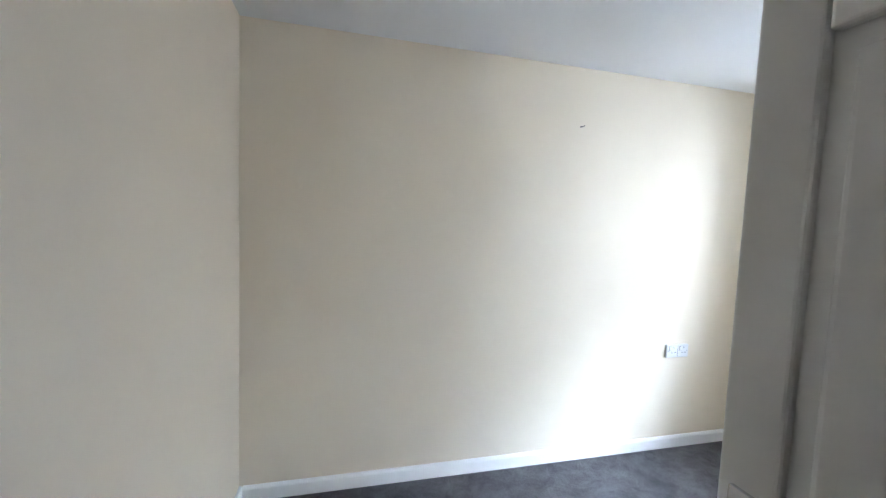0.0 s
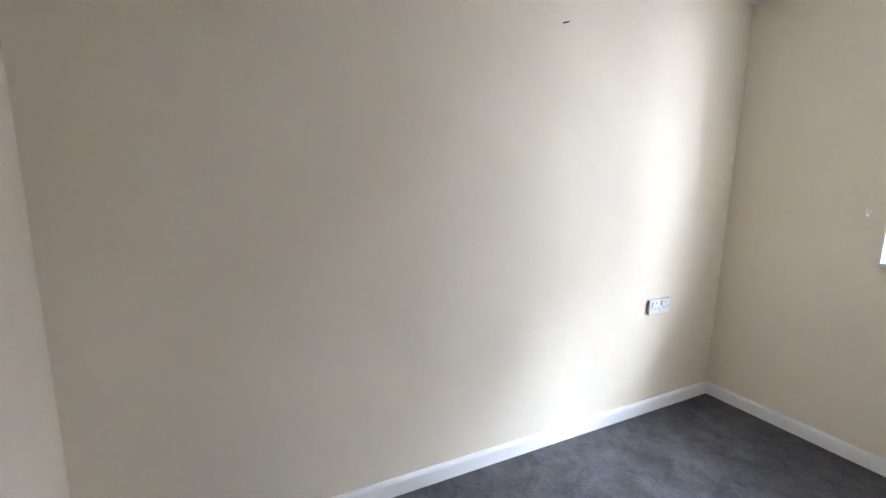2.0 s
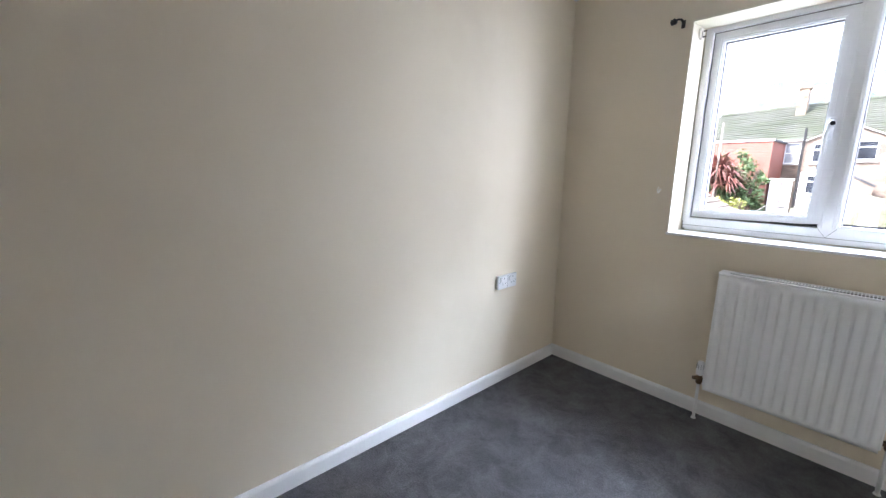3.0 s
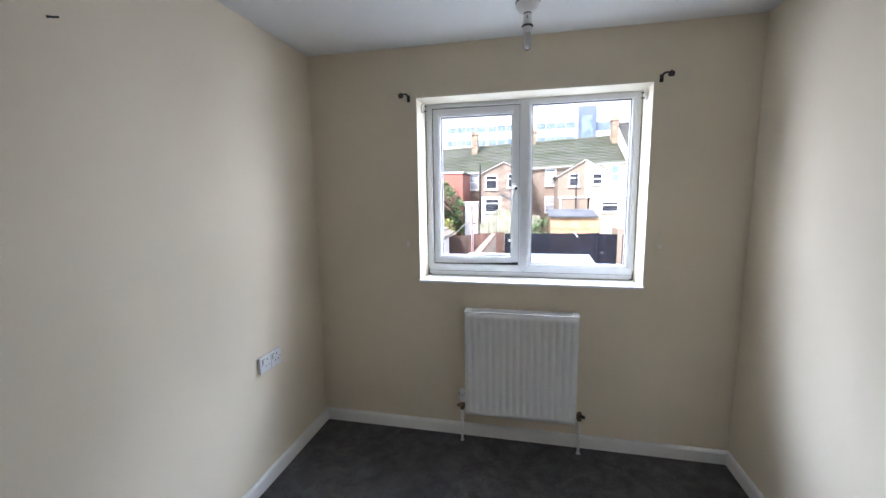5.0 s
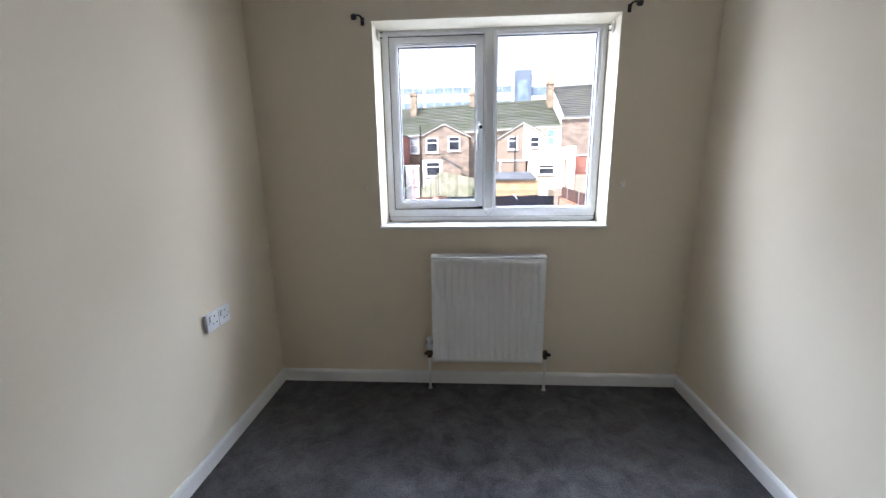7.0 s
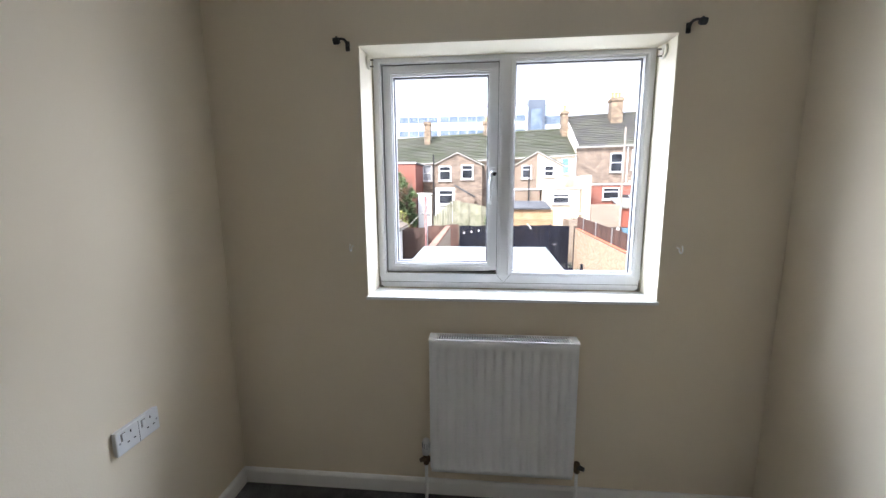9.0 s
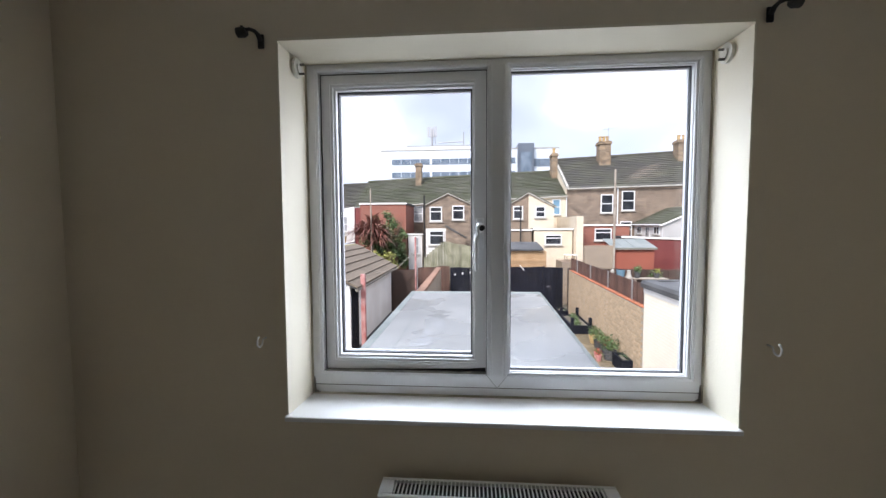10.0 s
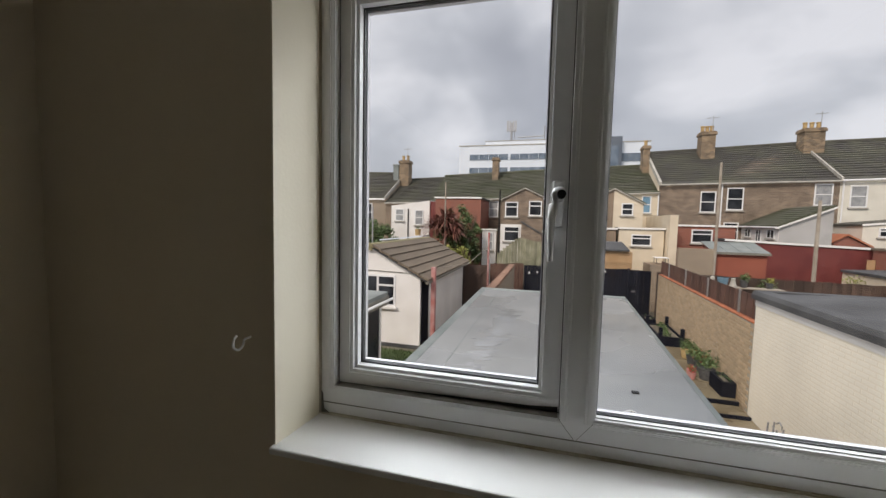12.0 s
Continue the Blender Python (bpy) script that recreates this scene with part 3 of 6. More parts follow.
# ---------------------------------------------------------------- the door
def door_room():
    d = thing("door_1", (2.335, -2.08, FL + 0.008), "white painted panelled door standing open into the bedroom", "door", kind="structure")
    x0, x1, y0, y1, z0, z1 = 1.585, 2.335, -2.1, -2.06, FL + 0.008, 1.99
    st, tz = 0.077, 1.642
    part("leaf", boxes((x0 + 0.001, y0 + 0.012, z0, x1 - 0.001, y1 - 0.012, z1)), GLOSS, d)
    mid = (x0 + x1) / 2
    for name, r in (("stile", (x0, y0, z0, x0 + st, y1, z1)), ("stile", (x1 - st, y0, z0, x1, y1, z1)), ("muntin", (mid - 0.045, y0, z0 + 0.2, mid + 0.045, y1, tz)),
                    ("rail", (x0 + st, y0, z0, x1 - st, y1, z0 + 0.2)), ("rail", (x0 + st, y0, tz, x1 - st, y1, z1))):
        part(name, boxes(r, bevel=0.006, segments=3), GLOSS, d)
    for a, b in ((x0 + st, mid - 0.045), (mid + 0.045, x1 - st)):
        part("rail", boxes((a, y0, 0.86, b, y1, 0.99), bevel=0.006, segments=3), GLOSS, d)
        for za, zb in ((z0 + 0.2, 0.86), (0.99, tz)):
            part("panel", boxes((a + 0.024, y0 + 0.002, za + 0.024, b - 0.024, y1 - 0.002, zb - 0.024), bevel=0.0095, segments=3), GLOSS, d)
    hx, hz = x0 + 0.043, 1.045
    h = part("door_handle", boxes((x0 + 0.022, y0 - 0.009, 0.94, x0 + 0.064, y0 - 0.0005, 1.09), bevel=0.003), CHROME, d, "chrome lever handle on a rectangular back plate")
    part("lever", tube([(hx, y0 - 0.008, hz), (hx, y0 - 0.045, hz), (hx + 0.012, y0 - 0.055, hz), (hx + 0.06, y0 - 0.056, hz), (hx + 0.115, y0 - 0.05, hz - 0.004)], 0.009, 12), CHROME, h, smooth=True)
    fr = thing("door_frame", (W, DY0, 0), "white painted door lining and architrave", "door frame", kind="structure")
    for r in ((W - 0.014, DY1 + 0.001, FL + 0.001, W - 0.001, DY1 + 0.065, DH + 0.06), (W - 0.014, DY0 - 0.065, FL + 0.001, W - 0.001, DY0 - 0.001, DH + 0.06), (W - 0.014, DY0, DH + 0.001, W - 0.001, DY1, DH + 0.06)):
        part("architrave", boxes(r, bevel=0.003), GLOSS, fr)


door_room()


# ---------------------------------------------------------------- radiator
def radiator():
    x0, x1, z0, z1, yf, yb = 0.95, 1.558, 0.212, 0.832, -0.105, -0.035
    r = thing("radiator", ((x0 + x1) / 2, -0.07, FL), "white enamelled panel radiator with vertical flutes, under the window", "radiator")
    # fluted front
    bm = bmesh.new()
    n = 15
    inset = 0.016
    xs, ys = [], []
    pitch = (x1 - x0 - 2 * inset) / n
    for i in range(n):
        a = x0 + inset + i * pitch
        for u, dep in ((0.0, 0.0), (0.16, 0.0006), (0.28, 0.0036), (0.38, 0.0084), (0.5, 0.0104), (0.62, 0.0084), (0.72, 0.0036), (0.84, 0.0006)):
            xs.append(a + u * pitch)
            ys.append(dep)
    xs.append(x1 - inset)
    ys.append(0.0)
    xs = [x0] + xs + [x1]
    ys = [0.0] + ys + [0.0]
    zs = [z0, z0 + 0.022, z0 + 0.036, z1 - 0.056, z1 - 0.042, z1 - 0.012]
    on = [0, 0, 1, 1, 0, 0]
    grid = [[bm.verts.new((x, yf - 0.0 + d * o, z)) for x, d in zip(xs, ys)] for z, o in zip(zs, on)]
    for a, b in zip(grid, grid[1:]):
        for i in range(len(xs) - 1):
            bm.faces.new((a[i], a[i + 1], b[i + 1], b[i]))
    back = [bm.verts.new(p) for p in ((x0, yf + 0.012, z0), (x1, yf + 0.012, z0), (x1, yf + 0.012, zs[-1]), (x0, yf + 0.012, zs[-1]))]
    bm.faces.new(back[::-1])
    bm.faces.new([*grid[0], back[1], back[0]])
    bm.faces.new([*grid[-1][::-1], back[3], back[2]])
    bm.faces.new([g[0] for g in grid] + [back[3], back[0]])
    bm.faces.new([g[-1] for g in grid][::-1] + [back[1], back[2]])
    part("front_panel", bm, RAD, r, smooth=True)
    part("back_panel", boxes((x0 + 0.01, yb - 0.012, z0 + 0.01, x1 - 0.01, yb, z1 - 0.02)), RAD, r)
    for a, b in ((x0 - 0.006, x0 + 0.002), (x1 - 0.002, x1 + 0.006)):
        part("side_panel", boxes((a, yf + 0.006, z0 + 0.012, b, yb, z1 - 0.002), bevel=0.003), RAD, r)
    top = part("top_grille", boxes((x0 - 0.007, yf - 0.001, z1 - 0.012, x1 + 0.007, yf + 0.010, z1 - 0.003), (x0 - 0.007, yb - 0.008, z1 - 0.012, x1 + 0.007, yb + 0.002, z1),
                                   (x0 - 0.007, yf + 0.0105, z1 - 0.012, x0 + 0.028, yb - 0.0085, z1), (x1 - 0.028, yf + 0.0105, z1 - 0.012, x1 + 0.007, yb - 0.0085, z1), bevel=0.002), RAD, r)
    slat = mesh_from("slat", boxes((-0.0017, yf + 0.0105, z1 - 0.005, 0.0017, yb - 0.0085, z1 - 0.001)), RAD)
    m = 52
    for i in range(m):
        ob = part("slat", slat, RAD, top)
        ob.location.x = x0 + 0.034 + (x1 - x0 - 0.068) * i / (m - 1)
    # solid near-black block in the fins' place, painting the slots' inner shade
    part("convector", boxes((x0 + 0.029, yf + 0.0122, z0 + 0.03, x1 - 0.029, yb - 0.0122, z1 - 0.0075)), DARK, r, "near-black block for the shade inside the radiator")
    for bx in (x0 + 0.1, x1 - 0.1):
        part("wall_bracket", boxes((bx - 0.015, yb + 0.0005, z0 + 0.05, bx + 0.015, -0.001, z1 - 0.08)), RAD, r)
    # thermostatic valve and lockshield, with their tails to the floor
    for side, vx in ((-1, x0 - 0.028), (1, x1 + 0.026)):
        vz, vy = z0 + 0.035, -0.07
        v = part("thermostatic_valve" if side < 0 else "lockshield_valve", lathe([(0.011, -0.026), (0.014, -0.02), (0.014, -0.006), (0.011, 0.0), (0.013, 0.006), (0.013, 0.02), (0.009, 0.024)], (vx, vy, vz), 12), BRASS, r, "dull brass radiator valve", smooth=False)
        part("spindle_cap", tube([(vx, vy, vz + 0.004), (vx + side * 0.012, vy - 0.012, vz + 0.006), (vx + side * 0.024, vy - 0.022, vz + 0.006)], 0.009, 10, radii=[0.011, 0.0105, 0.009]), BLACK if side > 0 else BRASS, v)
        part("union_nut", tube([(vx, vy, vz), (vx - side * 0.034, vy, vz)], 0.012, 8), BRASS, v)
        if side < 0:
            part("valve_head", lathe([(0.012, 0.022), (0.018, 0.027), (0.019, 0.05), (0.017, 0.085), (0.013, 0.096), (0.001, 0.098)], (vx, vy, vz), 16), PLASTIC, v, "white thermostatic head with dark slots", smooth=True)
            for k in range(10):
                a = 2 * math.pi * k / 10
                part("slot", tube([(vx + 0.0187 * math.cos(a), vy + 0.0187 * math.sin(a), vz + 0.058), (vx + 0.0178 * math.cos(a), vy + 0.0178 * math.sin(a), vz + 0.084)], 0.0008, 5), DARK, v)
        part("pipe", tube([(vx, vy, vz - 0.022), (vx, vy, FL + 0.001)], 0.0075, 12), GLOSS, r, "white painted pipe down into the carpet", smooth=True)
        part("pipe_collar", lathe([(0.012, 0.001), (0.011, 0.007), (0.008, 0.008)], (vx, vy, FL), 12), GLOSS, r)


radiator()


# ---------------------------------------------------------------- small fixtures of the room
def socket_outlet():
    y0, y1, z0, z1 = -0.632, -0.466, 0.617, 0.700
    s = thing("wall_socket", (0.0, (y0 + y1) / 2, (z0 + z1) / 2), "white plastic double power socket on the cream wall", "socket")
    part("back_box", boxes((0.0008, y0 + 0.003, z0 + 0.003, 0.009, y1 - 0.003, z1 - 0.003)), PLASTIC, s)
    part("face_plate", boxes((0.009, y0, z0, 0.019, y1, z1), bevel=0.004, segments=3), PLASTIC, s)
    part("joint", boxes((0.0186, (y0 + y1) / 2 - 0.0006, z0 + 0.004, 0.0194, (y0 + y1) / 2 + 0.0006, z1 - 0.004)), DARK, s)
    for c in (y0 + 0.045, y1 - 0.045):
        part("rocker_switch", boxes((0.0185, c - 0.026, z1 - 0.036, 0.023, c - 0.014, z1 - 0.014), bevel=0.0015), PLASTIC, s)
        part("rocker_mark", boxes((0.0186, c - 0.0285, z1 - 0.038, 0.0194, c - 0.0115, z1 - 0.012)), GRIME, s)
        for dy, dz, w, h in ((0.008, -0.020, 0.004, 0.009), (-0.004, -0.052, 0.0075, 0.004), (0.02, -0.052, 0.0075, 0.004)):
            part("pin_hole", boxes((0.0186, c + dy - w / 2, z1 + dz - h / 2, 0.0196, c + dy + w / 2, z1 + dz + h / 2)), DARK, s)
    for c in (y0 + 0.012, y1 - 0.012):
        part("screw", tube([(0.018, c, (z0 + z1) / 2), (0.0198, c, (z0 + z1) / 2)], 0.0035, 10), STEEL, s)


def ceiling_lamp():
    x, y = 1.272, -0.365
    l = thing("ceiling_light", (x, y, H), "white plastic batten lampholder with a clear glass bulb on the ceiling", "ceiling light")
    part("ceiling_rose", lathe([(0.05, -0.001), (0.051, -0.008), (0.048, -0.022), (0.036, -0.038), (0.02, -0.045)], (x, y, H), 28), PLASTIC, l, smooth=True)
    part("gasket_ring", lathe([(0.0515, -0.0005), (0.0525, -0.003), (0.0515, -0.006)], (x, y, H), 28), GASKET, l)
    part("lampholder", lathe([(0.017, -0.047), (0.018, -0.06), (0.021, -0.083), (0.022, -0.094)], (x, y, H), 20), PLASTIC, l, smooth=True)
    part("collar", lathe([(0.0165, -0.044), (0.0185, -0.047), (0.0165, -0.051)], (x, y, H), 20), GASKET, l)
    part("skirt_ring", lathe([(0.0225, -0.094), (0.025, -0.097), (0.0245, -0.101), (0.02, -0.103)], (x, y, H), 20), GASKET, l)
    part("slot", boxes((x - 0.0015, y - 0.0215, H - 0.074, x + 0.0015, y - 0.018, H - 0.062)), DARK, l)
    b = part("bulb_cap", lathe([(0.021, -0.103), (0.0205, -0.118), (0.017, -0.126), (0.012, -0.127)], (x, y, H), 20), PLASTIC, l, smooth=True)
    g = part("bulb_glass", lathe([(0.0155, -0.126), (0.0165, -0.135), (0.0165, -0.178), (0.015, -0.189), (0.009, -0.196), (0.0005, -0.198)], (x, y, H), 20), SMOKED, b, "clear glass lamp", smooth=True)
    for dx in (-0.007, 0.007):
        part("lamp_tube", lathe([(0.0045, -0.128), (0.0045, -0.18), (0.003, -0.186), (0.0005, -0.187)], (x + dx, y, H), 12), FROST, b, smooth=True)


def curtain_bracket(x, z, side):
    c = thing("curtain_bracket", (x, 0, z), "black metal curtain pole bracket on the wall", "curtain bracket", "brackets beside the window")
    part("wall_plate", boxes((x - 0.009, -0.008, z - 0.026, x + 0.009, -0.0008, z + 0.012), bevel=0.004, segments=3), BLACK, c)
    part("arm", tube([(x, -0.006, z - 0.006), (x, -0.018, z + 0.004), (x + side * 0.004, -0.028, z + 0.010), (x + side * 0.014, -0.034, z + 0.012), (x + side * 0.028, -0.036, z + 0.010)], 0.0045, 10, radii=[0.007, 0.006, 0.005, 0.0045, 0.0045]), BLACK, c, smooth=True)
    part("cup", tube([(x + side * 0.022, -0.036, z + 0.006), (x + side * 0.030, -0.036, z + 0.004), (x + side * 0.046, -0.036, z + 0.003)], 0.012, 14, radii=[0.010, 0.0135, 0.0125]), BLACK, c)
    part("screw", tube([(x + side * 0.034, -0.036, z + 0.015), (x + side * 0.034, -0.036, z + 0.020)], 0.004, 8), BLACK, c)


def blind_bracket(x, side):
    z, y = 1.985, 0.085
    b = thing("blind_bracket", (x, y, z), "yellowed plastic roller blind bracket in the window reveal", "blind bracket", "blind brackets")
    part("disc", tube([(x + side * 0.001, y, z), (x + side * 0.010, y, z)], 0.027, 24), OLDPLASTIC, b)
    part("hub", tube([(x + side * 0.010, y, z), (x + side * 0.015, y, z)], 0.014, 16), OLDPLASTIC, b)
    for dz in (-0.016, 0.010):
        part("prong", boxes((min(x + side * 0.012, x + side * 0.028), y - 0.003, z + dz - 0.003, max(x + side * 0.012, x + side * 0.028), y + 0.003, z + dz + 0.003), bevel=0.001), GRIME, b, "dirty bracket prong")


def cup_hook(x, z):
    pts = [(x, -0.0008, z), (x, -0.016, z), (x, -0.0195, z - 0.002)]
    for k in range(11):
        a = radians(15 + 235 * k / 10)
        pts.append((x, -0.034 + 0.0145 * math.cos(a), z - 0.002 - 0.0155 * math.sin(a)))
    return single("cup_hook", tube(pts, 0.0026, 8), GLOSS, "small white coated cup hook screwed into the wall", "hook", "tie-back hooks", smooth=True)


socket_outlet()
ceiling_lamp()
curtain_bracket(0.617, 2.03, -1)
curtain_bracket(1.922, 2.045, 1)
blind_bracket(FX0 - 0.004, 1)
blind_bracket(FX1 + 0.004, -1)
cup_hook(0.603, 1.207)
cup_hook(1.953, 1.209)
single("wall_nail", tube([(0.0008, -1.326, 1.976), (0.010, -1.335, 1.974), (0.013, -1.322, 1.977), (0.012, -1.308, 1.983)], 0.003, 6), BLACK, "small dark bent nail stuck in the wall", "nail")


# ================================================================ outdoors
def quad_strip_roof(x0, x1, ye, yr, ze0, ze1, zr0, zr1, courses, lap=0.062, overhang=0.12, tile=0.3):
    """Courses of tiles laid up a slope from the eaves (ye) to the ridge (yr), each tile an island of its own; heights may differ at the two ends."""
    verts, faces = [], []
    n = max(1, int(round((x1 - x0) / tile)))
    sgn = 1 if yr > ye else -1
    for c in range(courses):
        a, b = c / courses, (c + 1) / courses + 0.25 / courses
        a -= (overhang / abs(yr - ye)) if c == 0 else 0
        b = min(b, 1.0)
        for i in range(n):
            u0, u1 = i / n, (i + 0.985) / n
            jit = 0.006 * math.sin(i * 12.9898 + c * 78.233)
            ring_pts = []
            for u, f in ((u0, a), (u1, a), (u1, b), (u0, b)):
                x = x0 + (x1 - x0) * u
                ze, zr = ze0 + (ze1 - ze0) * u, zr0 + (zr1 - zr0) * u
                up = lap + jit if f == a else 0.002
                ring_pts.append((x, ye + (yr - ye) * f, ze + (zr - ze) * f + up))
            k = len(verts)
            verts += ring_pts
            for p in ring_pts[:2]:
                verts.append((p[0], p[1] + sgn * 0.004, p[2] - 0.018))
            for p in ring_pts[:2]:
                verts.append((p[0], p[1] + sgn * 0.15, p[2] - 0.018 + 0.15 * abs((zr0 - ze0) / (yr - ye)) - lap * 0.8))
            faces += [(k, k + 1, k + 2, k + 3), (k, k + 4, k + 5, k + 1), (k + 4, k + 6, k + 7, k + 5)]
    bm = bmesh.new()
    vs = [bm.verts.new(v) for v in verts]
    for f in faces:
        bm.faces.new([vs[i] for i in f])
    return bm


def far_window(parent, x0, x1, z0, z1, y, pane=None, style="sash"):
    """A white framed window standing a little proud of a wall that faces us."""
    w = part("window", ring(x0, z0, x1, z1, 0.062, y - 0.05, y - 0.001), UPVC, parent)
    zc = z0 + (z1 - z0) * (0.5 if style == "sash" else 0.66)
    part("transom", boxes((x0 + 0.063, y - 0.045, zc - 0.027, x1 - 0.063, y - 0.001, zc + 0.027)), UPVC, w)
    part("pane", boxes((x0 + 0.06, y - 0.022, z0 + 0.06, x1 - 0.06, y - 0.003, zc - 0.026)), pane or PANE, w)
    part("pane", boxes((x0 + 0.06, y - 0.022, zc + 0.026, x1 - 0.06, y - 0.003, z1 - 0.06)), pane or PANE, w)
    part("sill", boxes((x0 - 0.06, y - 0.09, z0 - 0.07, x1 + 0.06, y + 0.02, z0 - 0.002)), LEAD, w)
    return w


def chimney(parent, x0, x1, y0, y1, z0, z1, pots=2, aerial=False):
    x0, x1 = x0 + 0.1 * (x1 - x0), x1 - 0.1 * (x1 - x0)
    c = part("chimney_stack", boxes((x0, y0, z0, x1, y1, z1 - 0.22), (x0 - 0.06, y0 - 0.06, z1 - 0.22, x1 + 0.06, y1 + 0.06, z1 - 0.08), (x0 - 0.02, y0 - 0.02, z1 - 0.08, x1 + 0.02, y1 + 0.02, z1)), CHIMBRICK, parent, "weathered brick chimney stack")
    for i in range(pots):
        px = x0 + (x1 - x0) * (i + 0.5) / pots
        part("chimney_pot", lathe([(0.13, 0), (0.11, 0.06), (0.1, 0.3), (0.125, 0.34), (0.125, 0.4), (0.08, 0.4)], (px, (y0 + y1) / 2, z1 - 0.005), 12), POT, c)
    if aerial:
        bm = tube([(x1 - 0.15, y0 + 0.2, z1 - 0.3), (x1 - 0.15, y0 + 0.2, z1 + 1.0)], 0.018, 6)
        add_tube(bm, [(x1 - 0.5, y0 + 0.2, z1 + 0.85), (x1 + 0.2, y0 + 0.2, z1 + 0.9)], 0.012, 6)
        for k in range(5):
            add_tube(bm, [(x1 - 0.45 + k * 0.13, y0 + 0.05, z1 + 0.86), (x1 - 0.45 + k * 0.13, y0 + 0.35, z1 + 0.86)], 0.008, 5)
        part("aerial", bm, STEEL, c, "thin grey television aerial")


FY2, RY = 25.5, 29.5      # face and ridge line of the far terrace


def terrace_house(x0, x1, ze0, ze1, zr0, zr1, wall_mat, roof_mat, label, courses=17):
    h = thing("terraced_house", ((x0 + x1) / 2, (FY2 + RY) / 2, GROUND), label, "house", "houses of the far terrace")
    g = 0.004
    bm = bmesh.new()
    v = [bm.verts.new(p) for p in ((x0 + g, FY2, GROUND), (x1 - g, FY2, GROUND), (x1 - g, FY2, ze1), (x0 + g, FY2, ze0),
                                   (x0 + g, 2 * RY - FY2, GROUND), (x1 - g, 2 * RY - FY2, GROUND), (x1 - g, 2 * RY - FY2, ze1), (x0 + g, 2 * RY - FY2, ze0),
                                   (x0 + g, RY, zr0 - 0.03), (x1 - g, RY, zr1 - 0.03))]
    for q in ((0, 1, 2, 3), (5, 4, 7, 6), (4, 0, 3, 8, 7), (1, 5, 6, 9, 2), (3, 2, 9, 8), (6, 7, 8, 9), (0, 4, 5, 1)):
        bm.faces.new([v[i] for i in q])
    part("wall", bm, wall_mat, h)
    roof = part("roof", quad_strip_roof(x0, x1, FY2, RY, ze0, ze1, zr0, zr1, courses), roof_mat, h)
    part("rear_slope", quad_strip_roof(x0, x1, 2 * RY - FY2, RY, ze0, ze1, zr0, zr1, 6), roof_mat, h)
    part("ridge_tiles", tube([(x0, RY, zr0 + 0.0), (x1, RY, zr1 + 0.0)], 0.11, 8), roof_mat, roof)
    part("gutter", tube([(x0, FY2 - 0.17, ze0 - 0.09), (x1, FY2 - 0.17, ze1 - 0.09)], 0.055, 8), UPVC if wall_mat is not FAR_BRICK else LEAD, h)
    return h


def verge(parent, x, ze, zr, w=0.1):
    part("raised_verge", prism([(FY2 - 0.18, ze - 0.12), (FY2 - 0.18, ze + 0.1), (RY, zr + 0.14), (RY, zr - 0.1)], x - w / 2, x + w / 2, "x"), LEAD, parent, "pale mortared party-wall verge")


def downpipe(parent, x, y, z0, z1):
    part("downpipe", tube([(x, y - 0.06, z0), (x, y - 0.06, z1)], 0.04, 8), UPVC, parent)


ground = single("ground", boxes((-400, 0.3, GROUND - 0.3, 400, 900, GROUND)), EARTH, "brown garden earth and paving", "ground", kind="structure")

# the far terrace, house by house
h = terrace_house(-24.0, -16.0, 3.05, 3.0, 5.4, 5.35, FAR_BRICK, SLATE, "brown brick terraced house with a grey tiled roof")
h = terrace_house(-16.0, -10.2, 3.0, 3.0, 5.35, 5.22, TAN_BRICK, SLATE, "tan brick terraced house with a grey tiled roof")
far_window(h, -11.95, -11.22, 1.33, 2.64, FY2)
chimney(h, -10.35, -9.4, 28.2, 29.0, 3.9, 6.1, 2, True)
chimney(h, -14.45, -13.72, 28.7, 29.3, 4.4, 5.75, 1)
part("low_stack", boxes((-10.8, 28.3, 4.4, -10.36, 28.9, 5.7), (-10.84, 28.26, 5.7, -10.35, 28.94, 5.8)), FELT_EDGE, h, "low grey rendered stack beside the chimney")
verge(h, -10.2, 3.0, 5.2, 0.06)
h = terrace_house(-10.2, -6.9, 2.72, 2.8, 4.72, 4.84, FAR_BRICK, SLATE, "narrow terraced house with a low grey roof")
h = terrace_house(-6.9, -0.5, 2.82, 3.15, 4.98, 5.28, FAR_BRICK, MOSSY, "brown brick terraced house with a mossy roof")
chimney(h, -3.05, -2.5, 28.3, 29.0, 4.4, 6.2, 0)
far_window(h, -2.75, -2.1, 1.8, 2.88, FY2, PANE_NET)
h = terrace_house(-0.5, 7.5, 3.15, 3.5, 5.28, 5.6, FAR_BRICK, MOSSY, "brown and cream terraced house with a mossy green roof")
far_window(h, 2.4, 3.12, 2.0, 3.15, FY2, PANE_NET)
far_window(h, 2.4, 3.12, 0.2, 1.32, FY2, PANE_NET)
part("cream_rendered_bay", boxes((5.6, FY2 - 0.035, GROUND, 7.42, FY2 - 0.004, 3.42)), RENDER_CREAM, h, "cream rendered strip of wall")
far_window(h, 6.55, 7.08, 2.2, 3.25, FY2 - 0.036, PANE_BLUE)
chimney(h, 1.35, 1.9, RY - 0.3, RY + 0.4, 4.7, 6.3, 1)
chimney(h, 7.0, 7.5, 28.2, 29.0, 4.3, 6.75, 1)
downpipe(h, 7.45, FY2 - 0.04, 0.0, 3.4)
h = terrace_house(7.5, 10.8, 3.97, 4.05, 6.45, 6.6, FAR_BRICK, SLATE, "brown brick terraced house with a taller grey roof")
verge(h, 7.5, 3.97, 6.45, 0.14)
